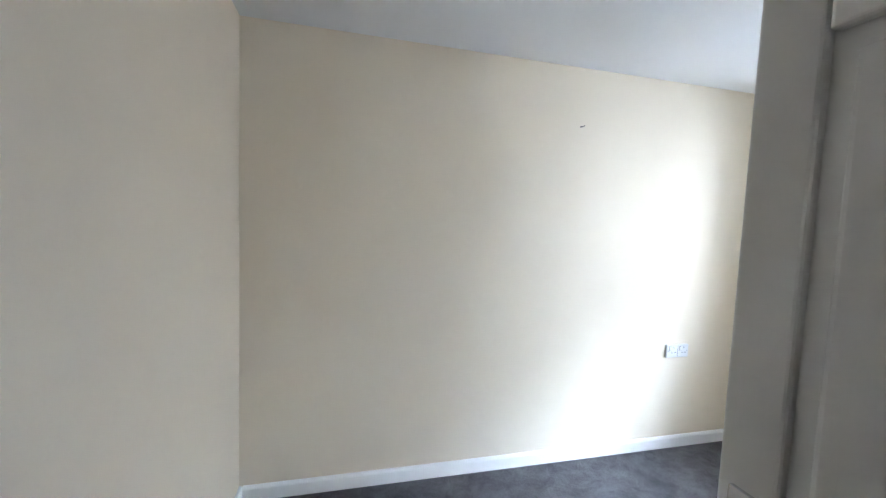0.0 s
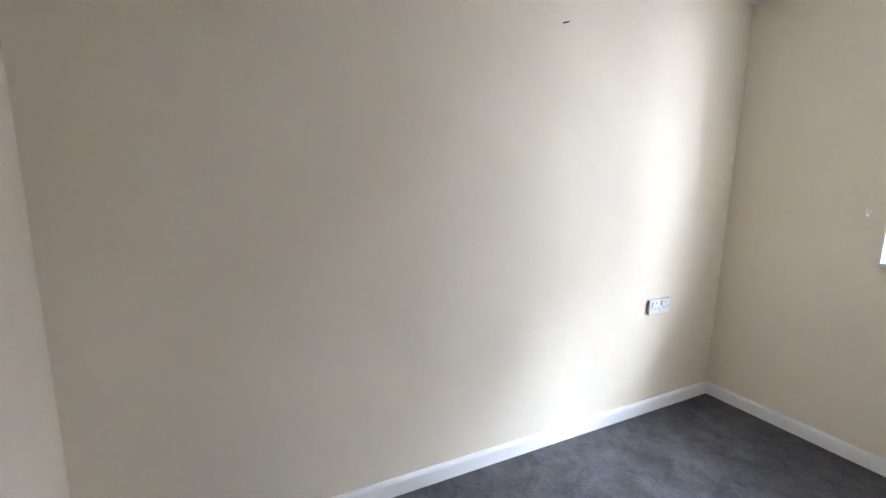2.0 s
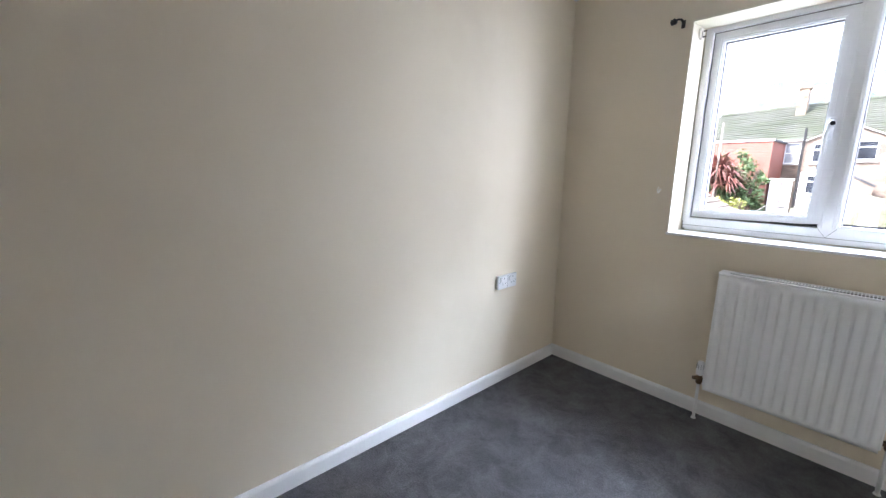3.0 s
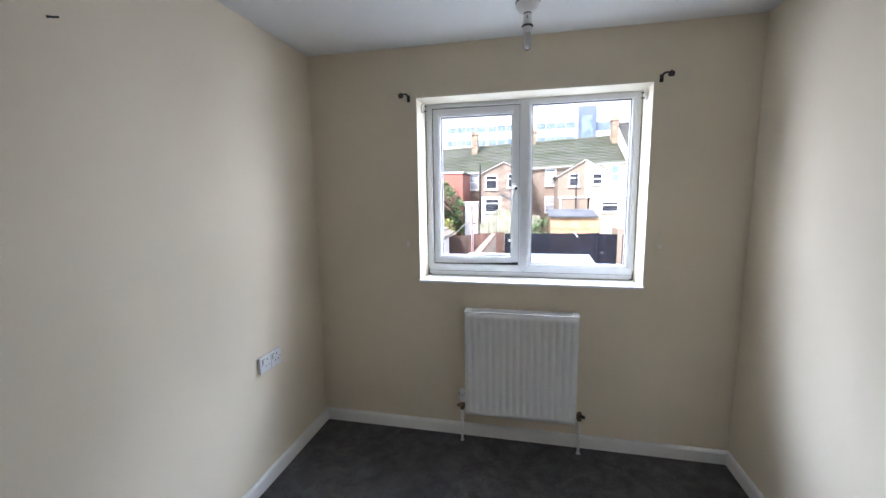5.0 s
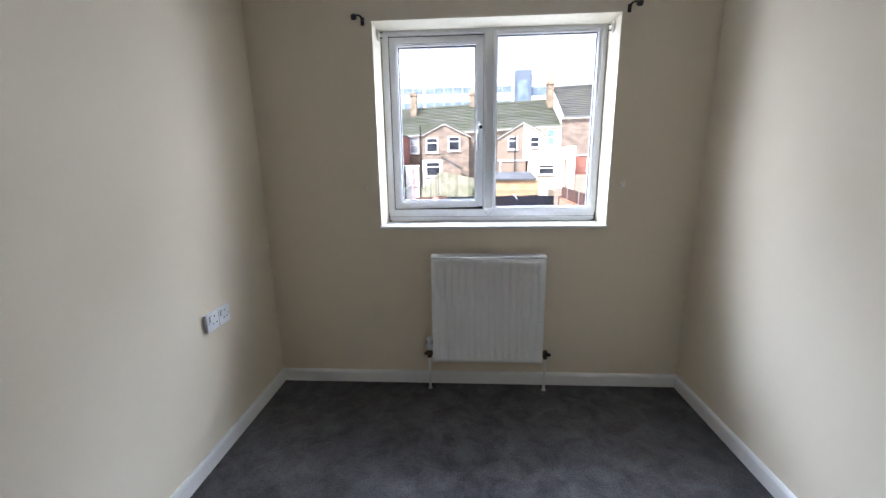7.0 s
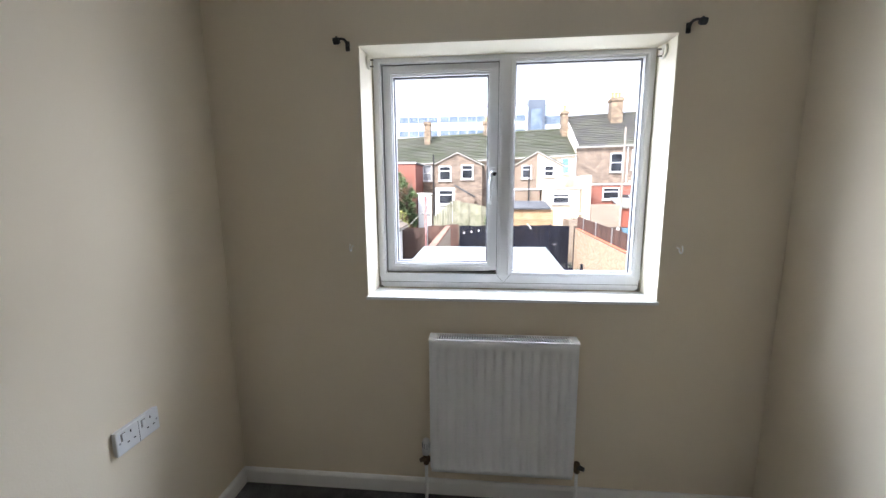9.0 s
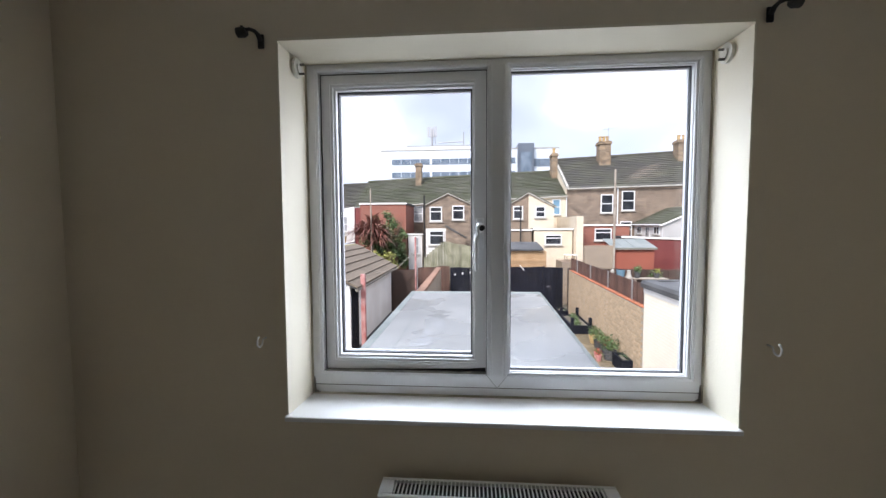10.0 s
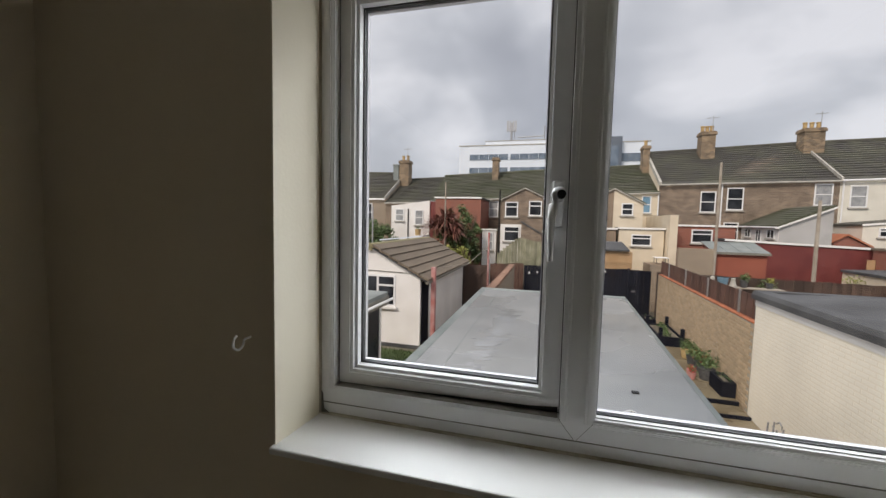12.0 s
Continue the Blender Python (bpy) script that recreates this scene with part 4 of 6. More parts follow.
part("gable_flank", prism([(FY2 + 0.02, 3.3), (FY2 + 0.02, 3.95), (RY, 6.4), (RY, 5.4)], 7.44, 7.49, "x"), RENDER_CREAM, h)
far_window(h, 9.68, 10.48, 2.30, 3.52, FY2)
chimney(h, 10.32, 11.3, 28.2, 29.0, 5.5, 7.55, 3, True)
downpipe(h, 10.75, FY2, 0.0, 4.0)
h = terrace_house(10.8, 16.3, 4.05, 4.17, 6.6, 6.88, FAR_BRICK, SLATE, "brown brick terraced house with white sash windows")
far_window(h, 11.02, 11.85, 2.45, 3.74, FY2)
far_window(h, 15.16, 16.0, 2.76, 3.96, FY2, PANE_NET)
far_window(h, 10.95, 11.7, 0.7, 1.75, FY2)
chimney(h, 15.75, 17.05, 28.2, 29.0, 5.8, 7.55, 3, True)
h = terrace_house(16.3, 26.0, 4.2, 4.5, 6.88, 7.15, RENDER_IVORY, SLATE, "cream rendered terraced house with a grey roof")
verge(h, 16.3, 4.17, 6.88)
downpipe(h, 16.42, FY2, 0.0, 4.1)
far_window(h, 16.75, 17.52, 2.68, 3.86, FY2, PANE_NET)
part("satellite_dish", lathe([(0.02, 0.0), (0.2, 0.03), (0.26, 0.08), (0.27, 0.09)], (20.0, FY2 - 0.2, 3.0), 14), STEEL, h, "grey satellite dish")


# rear wings of the terrace
def gable_wing(x0, x1, zl, zr, xp, zp, y0, mats, label, y1=FY2 - 0.05):
    w = thing("rear_wing", ((x0 + x1) / 2, (y0 + y1) / 2, GROUND), label, "house wing", "rear wings of the terrace")
    if len(mats) == 1:
        part("wall", prism([(x0, GROUND), (x1, GROUND), (x1, zr), (xp, zp), (x0, zl)], y0, y1, "y"), mats[0], w)
    else:
        part("wall", prism([(x0, GROUND), (xp - 0.002, GROUND), (xp - 0.002, zp), (x0, zl)], y0, y1, "y"), mats[0], w)
        part("wall", prism([(xp + 0.002, GROUND), (x1, GROUND), (x1, zr), (xp + 0.002, zp)], y0 - 0.004, y1, "y"), mats[1], w)
    t = 0.07
    part("roof", prism([(x0 - 0.12, zl - 0.05), (xp, zp + 0.004), (xp, zp + t), (x0 - 0.12, zl + t - 0.05)], y0 - 0.08, y1, "y"), MOSSY, w)
    part("roof", prism([(xp + 0.001, zp + 0.004), (x1 + 0.12, zr - 0.05), (x1 + 0.12, zr + t - 0.05), (xp + 0.001, zp + t)], y0 - 0.08, y1, "y"), MOSSY, w)
    part("barge_board", prism([(x0 - 0.13, zl - 0.11), (xp, zp - 0.045), (xp, zp + 0.02), (x0 - 0.13, zl - 0.05)], y0 - 0.1, y0 - 0.082, "y"), LEAD, w)
    part("barge_board", prism([(xp, zp - 0.045), (x1 + 0.13, zr - 0.11), (x1 + 0.13, zr - 0.05), (xp, zp + 0.02)], y0 - 0.1, y0 - 0.082, "y"), LEAD, w)
    return w


def flat_wing(x0, x1, y0, y1, z1, wall_mat, label, fascia=GLOSS, roof=DARK_FELT, z1r=None):
    z1r = z1 if z1r is None else z1r
    w = thing("flat_roofed_extension", ((x0 + x1) / 2, (y0 + y1) / 2, GROUND), label, "extension", "flat-roofed extensions")
    part("wall", prism([(x0, GROUND), (x1, GROUND), (x1, z1r - 0.1), (x0, z1 - 0.1)], y0, y1, "y"), wall_mat, w)
    part("fascia", prism([(x0 - 0.06, z1 - 0.085), (x1 + 0.06, z1r - 0.085), (x1 + 0.06, z1r + 0.01), (x0 - 0.06, z1 + 0.01)], y0 - 0.07, y0 - 0.045, "y"), fascia, w)
    part("roof", prism([(x0 - 0.055, z1 - 0.099), (x1 + 0.055, z1r - 0.099), (x1 + 0.055, z1r + 0.0), (x0 - 0.055, z1 + 0.0)], y0 - 0.044, y1 + 0.04, "y"), roof, w)
    return w


wing = gable_wing(-1.5, 1.3, 2.78, 2.72, -0.17, 3.42, 22.0, [FAR_BRICK], "brown brick rear wing with a gable and two small windows")
far_window(wing, -1.27, -0.54, 1.78, 2.64, 22.0, style="top")
far_window(wing, 0.06, 0.77, 1.86, 2.7, 22.0, style="top")
part("white_render_panel", boxes((-1.505, 21.96, GROUND, -0.3, 21.996, 1.36)), RENDER_WHITE, wing, "white rendered ground floor")
far_window(wing, -1.3, -0.42, 0.38, 1.24, 21.958, style="top")
part("soil_pipe", tube([(-1.58, 21.9, GROUND), (-1.58, 21.9, 3.3)], 0.05, 8), BLACK, wing, "black soil pipe")
part("yard_wall", prism([(-0.29, GROUND), (0.85, GROUND), (0.85, 0.8), (-0.29, 1.46)], 21.5, 21.62, "y"), FAR_BRICK, wing, "sloping brick wall below the windows")
part("coping", prism([(-0.32, 1.48), (0.9, 0.775), (0.9, 0.86), (-0.32, 1.565)], 21.46, 21.66, "y"), DARK_FELT, wing, "dark sloping coping")
wing = gable_wing(3.0, 5.95, 2.52, 2.62, 4.49, 3.4, 22.0, [RENDER_BROWN, RENDER_CREAM], "paired rear wing, one half brown and one half cream")
far_window(wing, 3.6, 4.18, 1.88, 2.64, 22.0, style="top")
far_window(wing, 4.88, 5.46, 1.97, 2.62, 21.996)
part("black_drainpipe", tube([(3.9, 20.85, GROUND), (3.9, 20.85, 2.6)], 0.04, 8), BLACK, wing)
flat = flat_wing(3.0, 4.55, 21.1, 21.94, 1.3, RENDER_BROWN, "brown rendered flat-roofed kitchen extension")
flat = flat_wing(4.68, 6.78, 21.1, 21.94, 1.34, RENDER_CREAM, "cream rendered flat-roofed kitchen extension")
far_window(flat, 5.27, 6.2, 0.42, 1.0, 21.1, style="top")
part("waste_pipe", tube([(3.1, 21.0, -0.6), (3.1, 21.0, 1.2)], 0.04, 8), UPVC, flat)
single("boundary_wall", boxes((6.85, 20.5, GROUND, 7.2, 25.4, 2.0)), RENDER_CREAM, "tall cream rendered wall between two yards", "wall", kind="structure")
flat = flat_wing(-5.5, -2.72, 22.2, 25.4, 2.9, RED_BRICK, "red brick two-storey rear extension with a white fascia")
flat = flat_wing(-2.62, -1.78, 22.4, 24.0, 1.05, RENDER_WHITE, "small white porch with a grey lean-to roof", roof=SLATE)
far_window(flat, -2.3, -1.95, -0.2, 0.85, 22.4, PANE_NET)
wing = thing("rear_wing", (-8.5, 24, GROUND), "white rendered rear wing with a sloping top", "house wing", "rear wings of the terrace")
part("waste_pipe", tube([(-7.75, 23.55, GROUND), (-7.75, 23.55, 2.2)], 0.04, 8), BLACK, wing)
part("party_wall", boxes((-6.29, 23.7, GROUND, -5.6, 25.45, 2.7)), MAROON, wing, "dark red painted wall beside the wing")
part("wall", prism([(-8.95, GROUND), (-6.3, GROUND), (-6.3, 2.75), (-8.95, 2.4)], 23.6, 25.45, "y"), RENDER_WHITE, wing)
far_window(wing, -7.3, -6.7, 1.15, 2.15, 23.6, PANE_NET)
far_window(wing, -8.65, -8.05, 1.4, 2.2, 23.6, PANE_NET)
flat = flat_wing(7.3, 10.2, 22.0, 25.4, 1.55, RED_BRICK, "red brick single-storey extension with a white window")
far_window(flat, 8.25, 9.2, 0.62, 1.32, 22.0, style="top")
wing = thing("rear_wing", (12.9, 23.5, GROUND), "grey rendered rear wing under a single-pitched tiled roof", "house wing", "rear wings of the terrace")
wx0, wx1, wy0, we, wr = 11.85, 13.95, 21.65, 1.6, 2.52
part("wall", prism([(wx0 + 0.02, GROUND), (wx1, GROUND), (wx1, wr), (wx0 + 0.02, we)], wy0, 25.45, "y"), RENDER_GREY, wing)
part("side_wall", boxes((wx0, wy0 + 0.01, GROUND, wx0 + 0.018, 25.45, we - 0.03)), RENDER_WHITE, wing, "pale rendered side wall")
saw = [(wx1 + 0.06, wr + 0.03), (wx0 - 0.14, we - 0.07)]
for c in range(9):
    saw += [(wx0 - 0.14 + 2.24 * c / 9, we + 0.03 + 1.02 * c / 9), (wx0 - 0.14 + 2.24 * (c + 1) / 9, we - 0.005 + 1.02 * (c + 1) / 9)]
part("lean_to_roof", prism(saw, wy0 - 0.1, 25.45, "y"), MOSSY, wing)
part("barge_board", prism([(wx0 - 0.14, we - 0.16), (wx1 + 0.06, wr - 0.06), (wx1 + 0.06, wr + 0.02), (wx0 - 0.14, we - 0.075)], wy0 - 0.13, wy0 - 0.104, "y"), GLOSS, wing)
part("gutter", tube([(wx0 - 0.17, wy0 - 0.1, we - 0.1), (wx0 - 0.17, 25.4, we - 0.08)], 0.05, 8), UPVC, wing)
for ya, yb, za, zb in ((21.95, 22.65, 0.95, 1.42), (23.2, 23.75, 0.3, 1.42), (24.3, 24.95, 0.95, 1.42)):
    o = part("window", boxes((wx0 - 0.05, ya, za, wx0 - 0.002, yb, za + 0.06), (wx0 - 0.05, ya, zb - 0.06, wx0 - 0.002, yb, zb), (wx0 - 0.05, ya, za + 0.06, wx0 - 0.002, ya + 0.06, zb - 0.06),
                             (wx0 - 0.05, yb - 0.06, za + 0.06, wx0 - 0.002, yb, zb - 0.06), (wx0 - 0.045, (ya + yb) / 2 - 0.025, za + 0.06, wx0 - 0.002, (ya + yb) / 2 + 0.025, zb - 0.06)), UPVC, wing)
    part("pane", boxes((wx0 - 0.025, ya + 0.055, za + 0.055, wx0 - 0.003, yb - 0.055, zb - 0.055)), PANE, o)
    part("sill", boxes((wx0 - 0.1, ya - 0.05, za - 0.06, wx0 - 0.002, yb + 0.05, za - 0.002)), LEAD, o)
out = thing("outbuilding", (14.8, 22.6, GROUND), "small red brick outbuilding with an orange tiled gable roof", "outbuilding")
part("wall", prism([(14.1, GROUND), (15.45, GROUND), (15.45, 0.72), (14.6, 1.2), (14.1, 0.9)], 21.8, 23.4, "y"), RED_BRICK, out)
part("roof", prism([(13.98, 0.84), (14.6, 1.21), (14.6, 1.28), (13.98, 0.91)], 21.7, 23.5, "y"), ORANGE, out)
part("roof", prism([(14.601, 1.21), (15.58, 0.66), (15.58, 0.73), (14.601, 1.28)], 21.7, 23.5, "y"), ORANGE, out)
flat = flat_wing(15.6, 19.6, 22.5, 25.4, 1.75, RENDER_IVORY, "cream rendered lean-to extension", roof=SLATE, z1r=2.2)
far_window(flat, 16.2, 17.4, 1.15, 1.6, 22.5, style="top")
flat = flat_wing(9.2, 15.9, 20.4, 21.6, 0.92, MAROON, "long maroon painted garage with a pale roof edge", z1r=0.66)
gar = thing("garage", (9.4, 19.6, GROUND), "terracotta painted garage with a mossy grey sheet roof", "garage")
part("wall", prism([(18.9, GROUND), (20.3, GROUND), (20.3, 0.72), (18.9, 0.36)], 8.25, 10.2, "x"), REDWALL, gar)
for k in range(4):
    a = 8.15 + k * 0.54
    part("roof_sheet", prism([(18.8, 0.35), (20.35, 0.75), (20.35, 0.79), (18.8, 0.39)], a, a + 0.52, "x"), FELT_EDGE, gar)
part("fascia", boxes((8.15, 18.77, 0.29, 10.3, 18.795, 0.39)), GRIME, gar)
single("boundary_wall", boxes((6.75, 18.6, GROUND, 8.2, 18.85, 0.5)), TAN_BRICK, "tan brick garden wall", "wall", kind="structure")
flat = flat_wing(13.2, 19.5, 16.5, 19.5, -0.2, RENDER_CREAM, "cream outbuilding with a grey felt roof", z1r=0.0)
flat = flat_wing(14.6, 16.2, 18.9, 20.2, 0.72, RED_BRICK, "low red brick outbuilding with a tiled roof", roof=SHEDTILE)


# the office block, far beyond
def office():
    o = thing("office_building", (0, 96, GROUND), "white clad office building with dark glazed bands", "office building")
    part("body", boxes((-19.8, 90, GROUND, 20.9, 104, 18.9)), OFFICE_WHITE, o)
    part("parapet", boxes((-19.9, 89.9, 18.9, 21.0, 104.1, 19.1)), LEAD, o)
    for i, z in enumerate((9.5, 12.7, 15.7)):
        for x0, x1 in ((-17.3, -8.4), (-7.9, 2.4), (2.9, 11.2)):
            b = part("window_band", boxes((x0, 89.9, z, x1, 89.98, z + 1.25)), OFFICE_GLASS, o)
            k = int((x1 - x0) / 2.0)
            for j in range(k + 1):
                xx = x0 + (x1 - x0) * j / k
                part("glazing_bar", boxes((xx - 0.04, 89.8, z, xx + 0.04, 89.9, z + 1.25)), OFFICE_WHITE, b)
    st = part("stair_tower", boxes((11.65, 88.5, GROUND, 15.2, 94, 19.85)), OFFICE_DARK, o, "dark blue glazed stair tower")
    part("stair_glazing", boxes((12.2, 88.4, 6.0, 14.6, 88.49, 17.9)), OFFICE_GLASS, st)
    for z in (11.3, 14.9):
        b = part("window_band", boxes((15.4, 89.9, z, 20.2, 89.98, z + 1.7)), OFFICE_GLASS, o)
        for j in range(5):
            part("glazing_bar", boxes((15.4 + j * 1.18, 89.8, z, 15.47 + j * 1.18, 89.9, z + 1.7)), OFFICE_DARK, b)
    part("plant_room", boxes((-14.0, 92, 19.25, 2.0, 100, 20.3)), OFFICE_WHITE, o)
    part("plant_room_roof", boxes((-14.1, 91.9, 20.3, 2.1, 100.1, 20.42)), LEAD, o)
    bm = tube([(-8.0, 92, 20.5), (-8.0, 92, 24.3)], 0.26, 8)
    for dx in (-0.9, -0.35, 0.35, 0.9):
        add_box(bm, -8.0 + dx - 0.19, 91.8, 22.4, -8.0 + dx + 0.19, 92.2, 24.8)
    add_box(bm, -8.95, 91.9, 22.9, -7.05, 92.1, 23.05)
    add_tube(bm, [(-7.2, 92, 20.5), (-7.4, 92, 22.6)], 0.09, 6)
    add_tube(bm, [(-0.6, 92, 20.4), (-0.6, 92, 23.4)], 0.15, 6)
    add_tube(bm, [(-6.6, 92, 21.0), (-0.6, 92, 21.2)], 0.12, 6)
    part("antenna_mast", bm, STEEL, o, "grey phone antenna mast")


office()


# ---------------------------------------------------------------- the yards below the window
def own_extension():
    """The flat roof straight below the window: a little narrower near the house."""
    e = thing("flat_roof_extension", (1.3, 4.8, GROUND), "flat-roofed ground floor extension with a wet pale grey roof sheet", "extension")
    zr = -0.25
    out = [(-0.40, T + 0.004), (2.62, T + 0.004), (2.98, 9.2), (-0.40, 9.2)]
    inn = [(-0.30, T + 0.004), (2.59, T + 0.004), (2.95, 9.1), (-0.30, 9.1)]
    part("wall", prism([(p[0] * 0.985 + 0.02, p[1] - (0.05 if p[1] > 5 else 0)) for p in out], GROUND, zr - 0.12, "z"), RENDER_WHITE, e)
    part("roof_sheet", prism(inn, zr - 0.119, zr, "z"), FELT, e, "pale grey roofing sheet with puddles")
    for a, b, c, d in ((out[3], inn[3], inn[0], out[0]), (out[1], inn[1], inn[2], out[2]), (out[2], inn[2], inn[3], out[3])):
        bm = bmesh.new()
        lo = [bm.verts.new((p[0], p[1], zr - 0.2)) for p in (a, b, c, d)]
        hi = [bm.verts.new((p[0], p[1], zr + h)) for p, h in zip((a, b, c, d), (0.035, 0.004, 0.004, 0.035))]
        bm.faces.new(hi)
        bm.faces.new(lo[::-1])
        for i in range(4):
            j = (i + 1) % 4
            bm.faces.new((lo[i], lo[j], hi[j], hi[i]))
        part("roof_edge", bm, FELT_EDGE, e, "green-grey turned-up roof edge")
    for y in (2.6, 3.9, 5.2, 6.5, 7.8):
        part("edge_joint", prism([(-0.405, zr - 0.15), (-0.295, zr - 0.15), (-0.295, zr + 0.006), (-0.405, zr + 0.0385)], y, y + 0.02, "y"), FELT_EDGE, e)
    for x in (0.05, 1.62):
        part("seam", boxes((x, T + 0.01, zr + 0.0005, x + 0.014, 9.08, zr + 0.003)), FELT_EDGE, e)
    part("roof_outlet", boxes((2.08, 3.56, zr + 0.0005, 2.15, 3.61, zr + 0.02), bevel=0.008), DARK, e, "small dark roof vent")
    part("debris", tube([(1.92, 3.1, zr + 0.006), (1.99, 3.14, zr + 0.008), (2.03, 3.12, zr + 0.006)], 0.006, 6), RENDER_WHITE, e, "scrap of white cord")
    # rain lying in ripples on the sheet
    bm = bmesh.new()
    rnd = random.Random(4)
    for k in range(120):
        u = rnd.random()
        cx, cy = 0.28 + 0.34 * u + rnd.gauss(0, 0.07), 2.7 + 4.2 * u + rnd.gauss(0, 0.1)
        rx, ry = rnd.uniform(0.05, 0.19), rnd.uniform(0.012, 0.05)
        vs = [bm.verts.new((cx + rx * math.cos(a) * rnd.uniform(0.7, 1.2), cy + ry * math.sin(a) * rnd.uniform(0.7, 1.2) + 0.3 * rx * math.cos(a), zr + 0.0012 + 0.00001 * k)) for a in [2 * math.pi * m / 9 for m in range(9)]]
        bm.faces.new(vs)
    part("puddle", bm, WATER, e, "shallow rain puddle")


WATER = mat("rain_water", (0.255, 0.262, 0.265), (0.31, 0.318, 0.322), scale=2, rough=0.05, bump=0.05, bscale=6)
own_extension()


def shed():
    x0, x1, y0, y1, ze, xr, zr = -5.85, -2.5, 10.5, 16.6, -0.25, -4.15, 0.66
    s = thing("garden_shed", (xr, (y0 + y1) / 2, GROUND), "white rendered brick shed with a brown tiled gable roof", "shed")
    part("wall", prism([(x0, GROUND), (x1, GROUND), (x1, ze), (xr, zr - 0.06), (x0, ze)], y0, y1, "y"), RENDER_WHITE, s)
    part("plinth", boxes((x0 - 0.02, y0 - 0.02, GROUND, x1 + 0.02, y0 - 0.001, GROUND + 0.12), (x1 + 0.001, y0 - 0.02, GROUND, x1 + 0.02, y1, GROUND + 0.1)), DARK_FELT, s, "dark stained foot of the wall")
    roof = part("roof", prism([(xr, zr - 0.059), (x1 + 0.2, ze - 0.13), (x1 + 0.2, ze - 0.10), (xr, zr - 0.03), (x0 - 0.2, ze - 0.10), (x0 - 0.2, ze - 0.13)], y0 - 0.1, y1 + 0.1, "y"), DARK_FELT, s)
    part("window", ring(-4.5, -1.22, -3.3, -0.25, 0.06, y0 - 0.03, y0 + 0.02), UPVC, s)
    part("window_bar", boxes((-3.93, y0 - 0.028, -1.16, -3.86, y0 - 0.004, -0.31)), UPVC, s)
    part("window_bar", boxes((-3.859, y0 - 0.028, -0.60, -3.36, y0 - 0.004, -0.54)), UPVC, s)
    part("pane", boxes((-4.44, y0 - 0.012, -1.16, -3.36, y0 - 0.003, -0.31)), PANE, s)
    part("sill", boxes((-4.56, y0 - 0.1, -1.3, -3.24, y0 - 0.001, -1.225), bevel=0.008), RENDER_WHITE, s)
    part("door", boxes((x1 + 0.001, y0 + 0.1, GROUND + 0.02, x1 + 0.04, y0 + 0.75, -0.42)), FENCE_BLACK, s, "dark shed door")
    part("gutter", tube([(x1 + 0.24, y0 - 0.1, ze - 0.16), (x1 + 0.24, y1 + 0.1, ze - 0.16)], 0.05, 8), GRIME, s)
    part("drip_line", tube([(x0 + 0.4, y0 - 0.02, -0.1), (x1, y0 - 0.02, -0.16)], 0.012, 6), GRIME, s, "thin cable along the gable")
    return s, roof, (x0, x1, y0, y1, ze, xr, zr)


shed_thing, shed_roof, SH = shed()


def post(x, y, z1, r, material, label, name="washing_post", z0=GROUND, square=False):
    if square:
        bm = boxes((x - r, y - r, z0, x + r, y + r, z1), bevel=0.012)
    else:
        bm = tube([(x, y, z0), (x, y, (z0 + z1) / 2), (x, y, z1)], r, 10, radii=[r, r * 0.95, r * 0.8])
    return single(name, bm, material, label, "post", "garden posts")


post(-2.2, 10.9, 0.02, 0.07, PINK, "faded red painted square post beside the shed", square=True)
post(8.15, 18.6, 4.2, 0.06, POLE, "tall weathered washing-line pole", "pole")
post(11.5, 18.2, 2.6, 0.075, POLE, "weathered wooden washing-line pole", "pole")
post(-4.0, 18.9, 3.45, 0.045, POLE, "slim weathered washing-line pole", "pole")
post(-1.62, 18.4, 0.95, 0.06, PINK, "slim reddish painted garden post", "pole")
post(-8.6, 20.0, 2.2, 0.05, STEEL, "slim grey metal pole with a line", "pole")
single("washing_line", tube([(-2.2, 10.9, -0.02), (-1.9, 14.8, -0.25), (-1.62, 18.4, 0.3)], 0.012, 5), POLE, "slack pale washing line", "line")


def near_lean_to():
    l = thing("brick_lean_to", (-3.9, 4, GROUND), "brick lean-to with a grey flat roof and a glazed door", "extension")
    x1, y1, zt = -2.55, 7.75, -0.24
    part("wall", boxes((-6.0, T + 0.1, GROUND, x1, y1, zt - 0.16)), RED_BRICK, l)
    part("roof", boxes((-6.1, T + 0.1, zt - 0.159, x1 + 0.12, y1 + 0.12, zt), bevel=0.02), FELT_EDGE, l, "grey felted flat roof")
    part("fascia", boxes((x1 + 0.121, T + 0.1, zt - 0.3, x1 + 0.14, y1 + 0.14, zt - 0.1)), GRIME, l)
    part("gutter", tube([(x1 + 0.2, T + 0.1, zt - 0.16), (x1 + 0.2, y1 + 0.2, zt - 0.18)], 0.032, 8), GLOSS, l)
    d = part("glazed_door", boxes((x1 + 0.002, 6.6, GROUND + 0.03, x1 + 0.035, 7.55, -0.55)), PANE, l, "dark glazed door in a white frame")
    part("door_frame", boxes((x1 + 0.002, 6.52, GROUND, x1 + 0.06, 6.6, -0.47), (x1 + 0.002, 7.55, GROUND, x1 + 0.06, 7.63, -0.47), (x1 + 0.002, 6.6, -0.55, x1 + 0.06, 7.55, -0.47)), GLOSS, d)


near_lean_to()


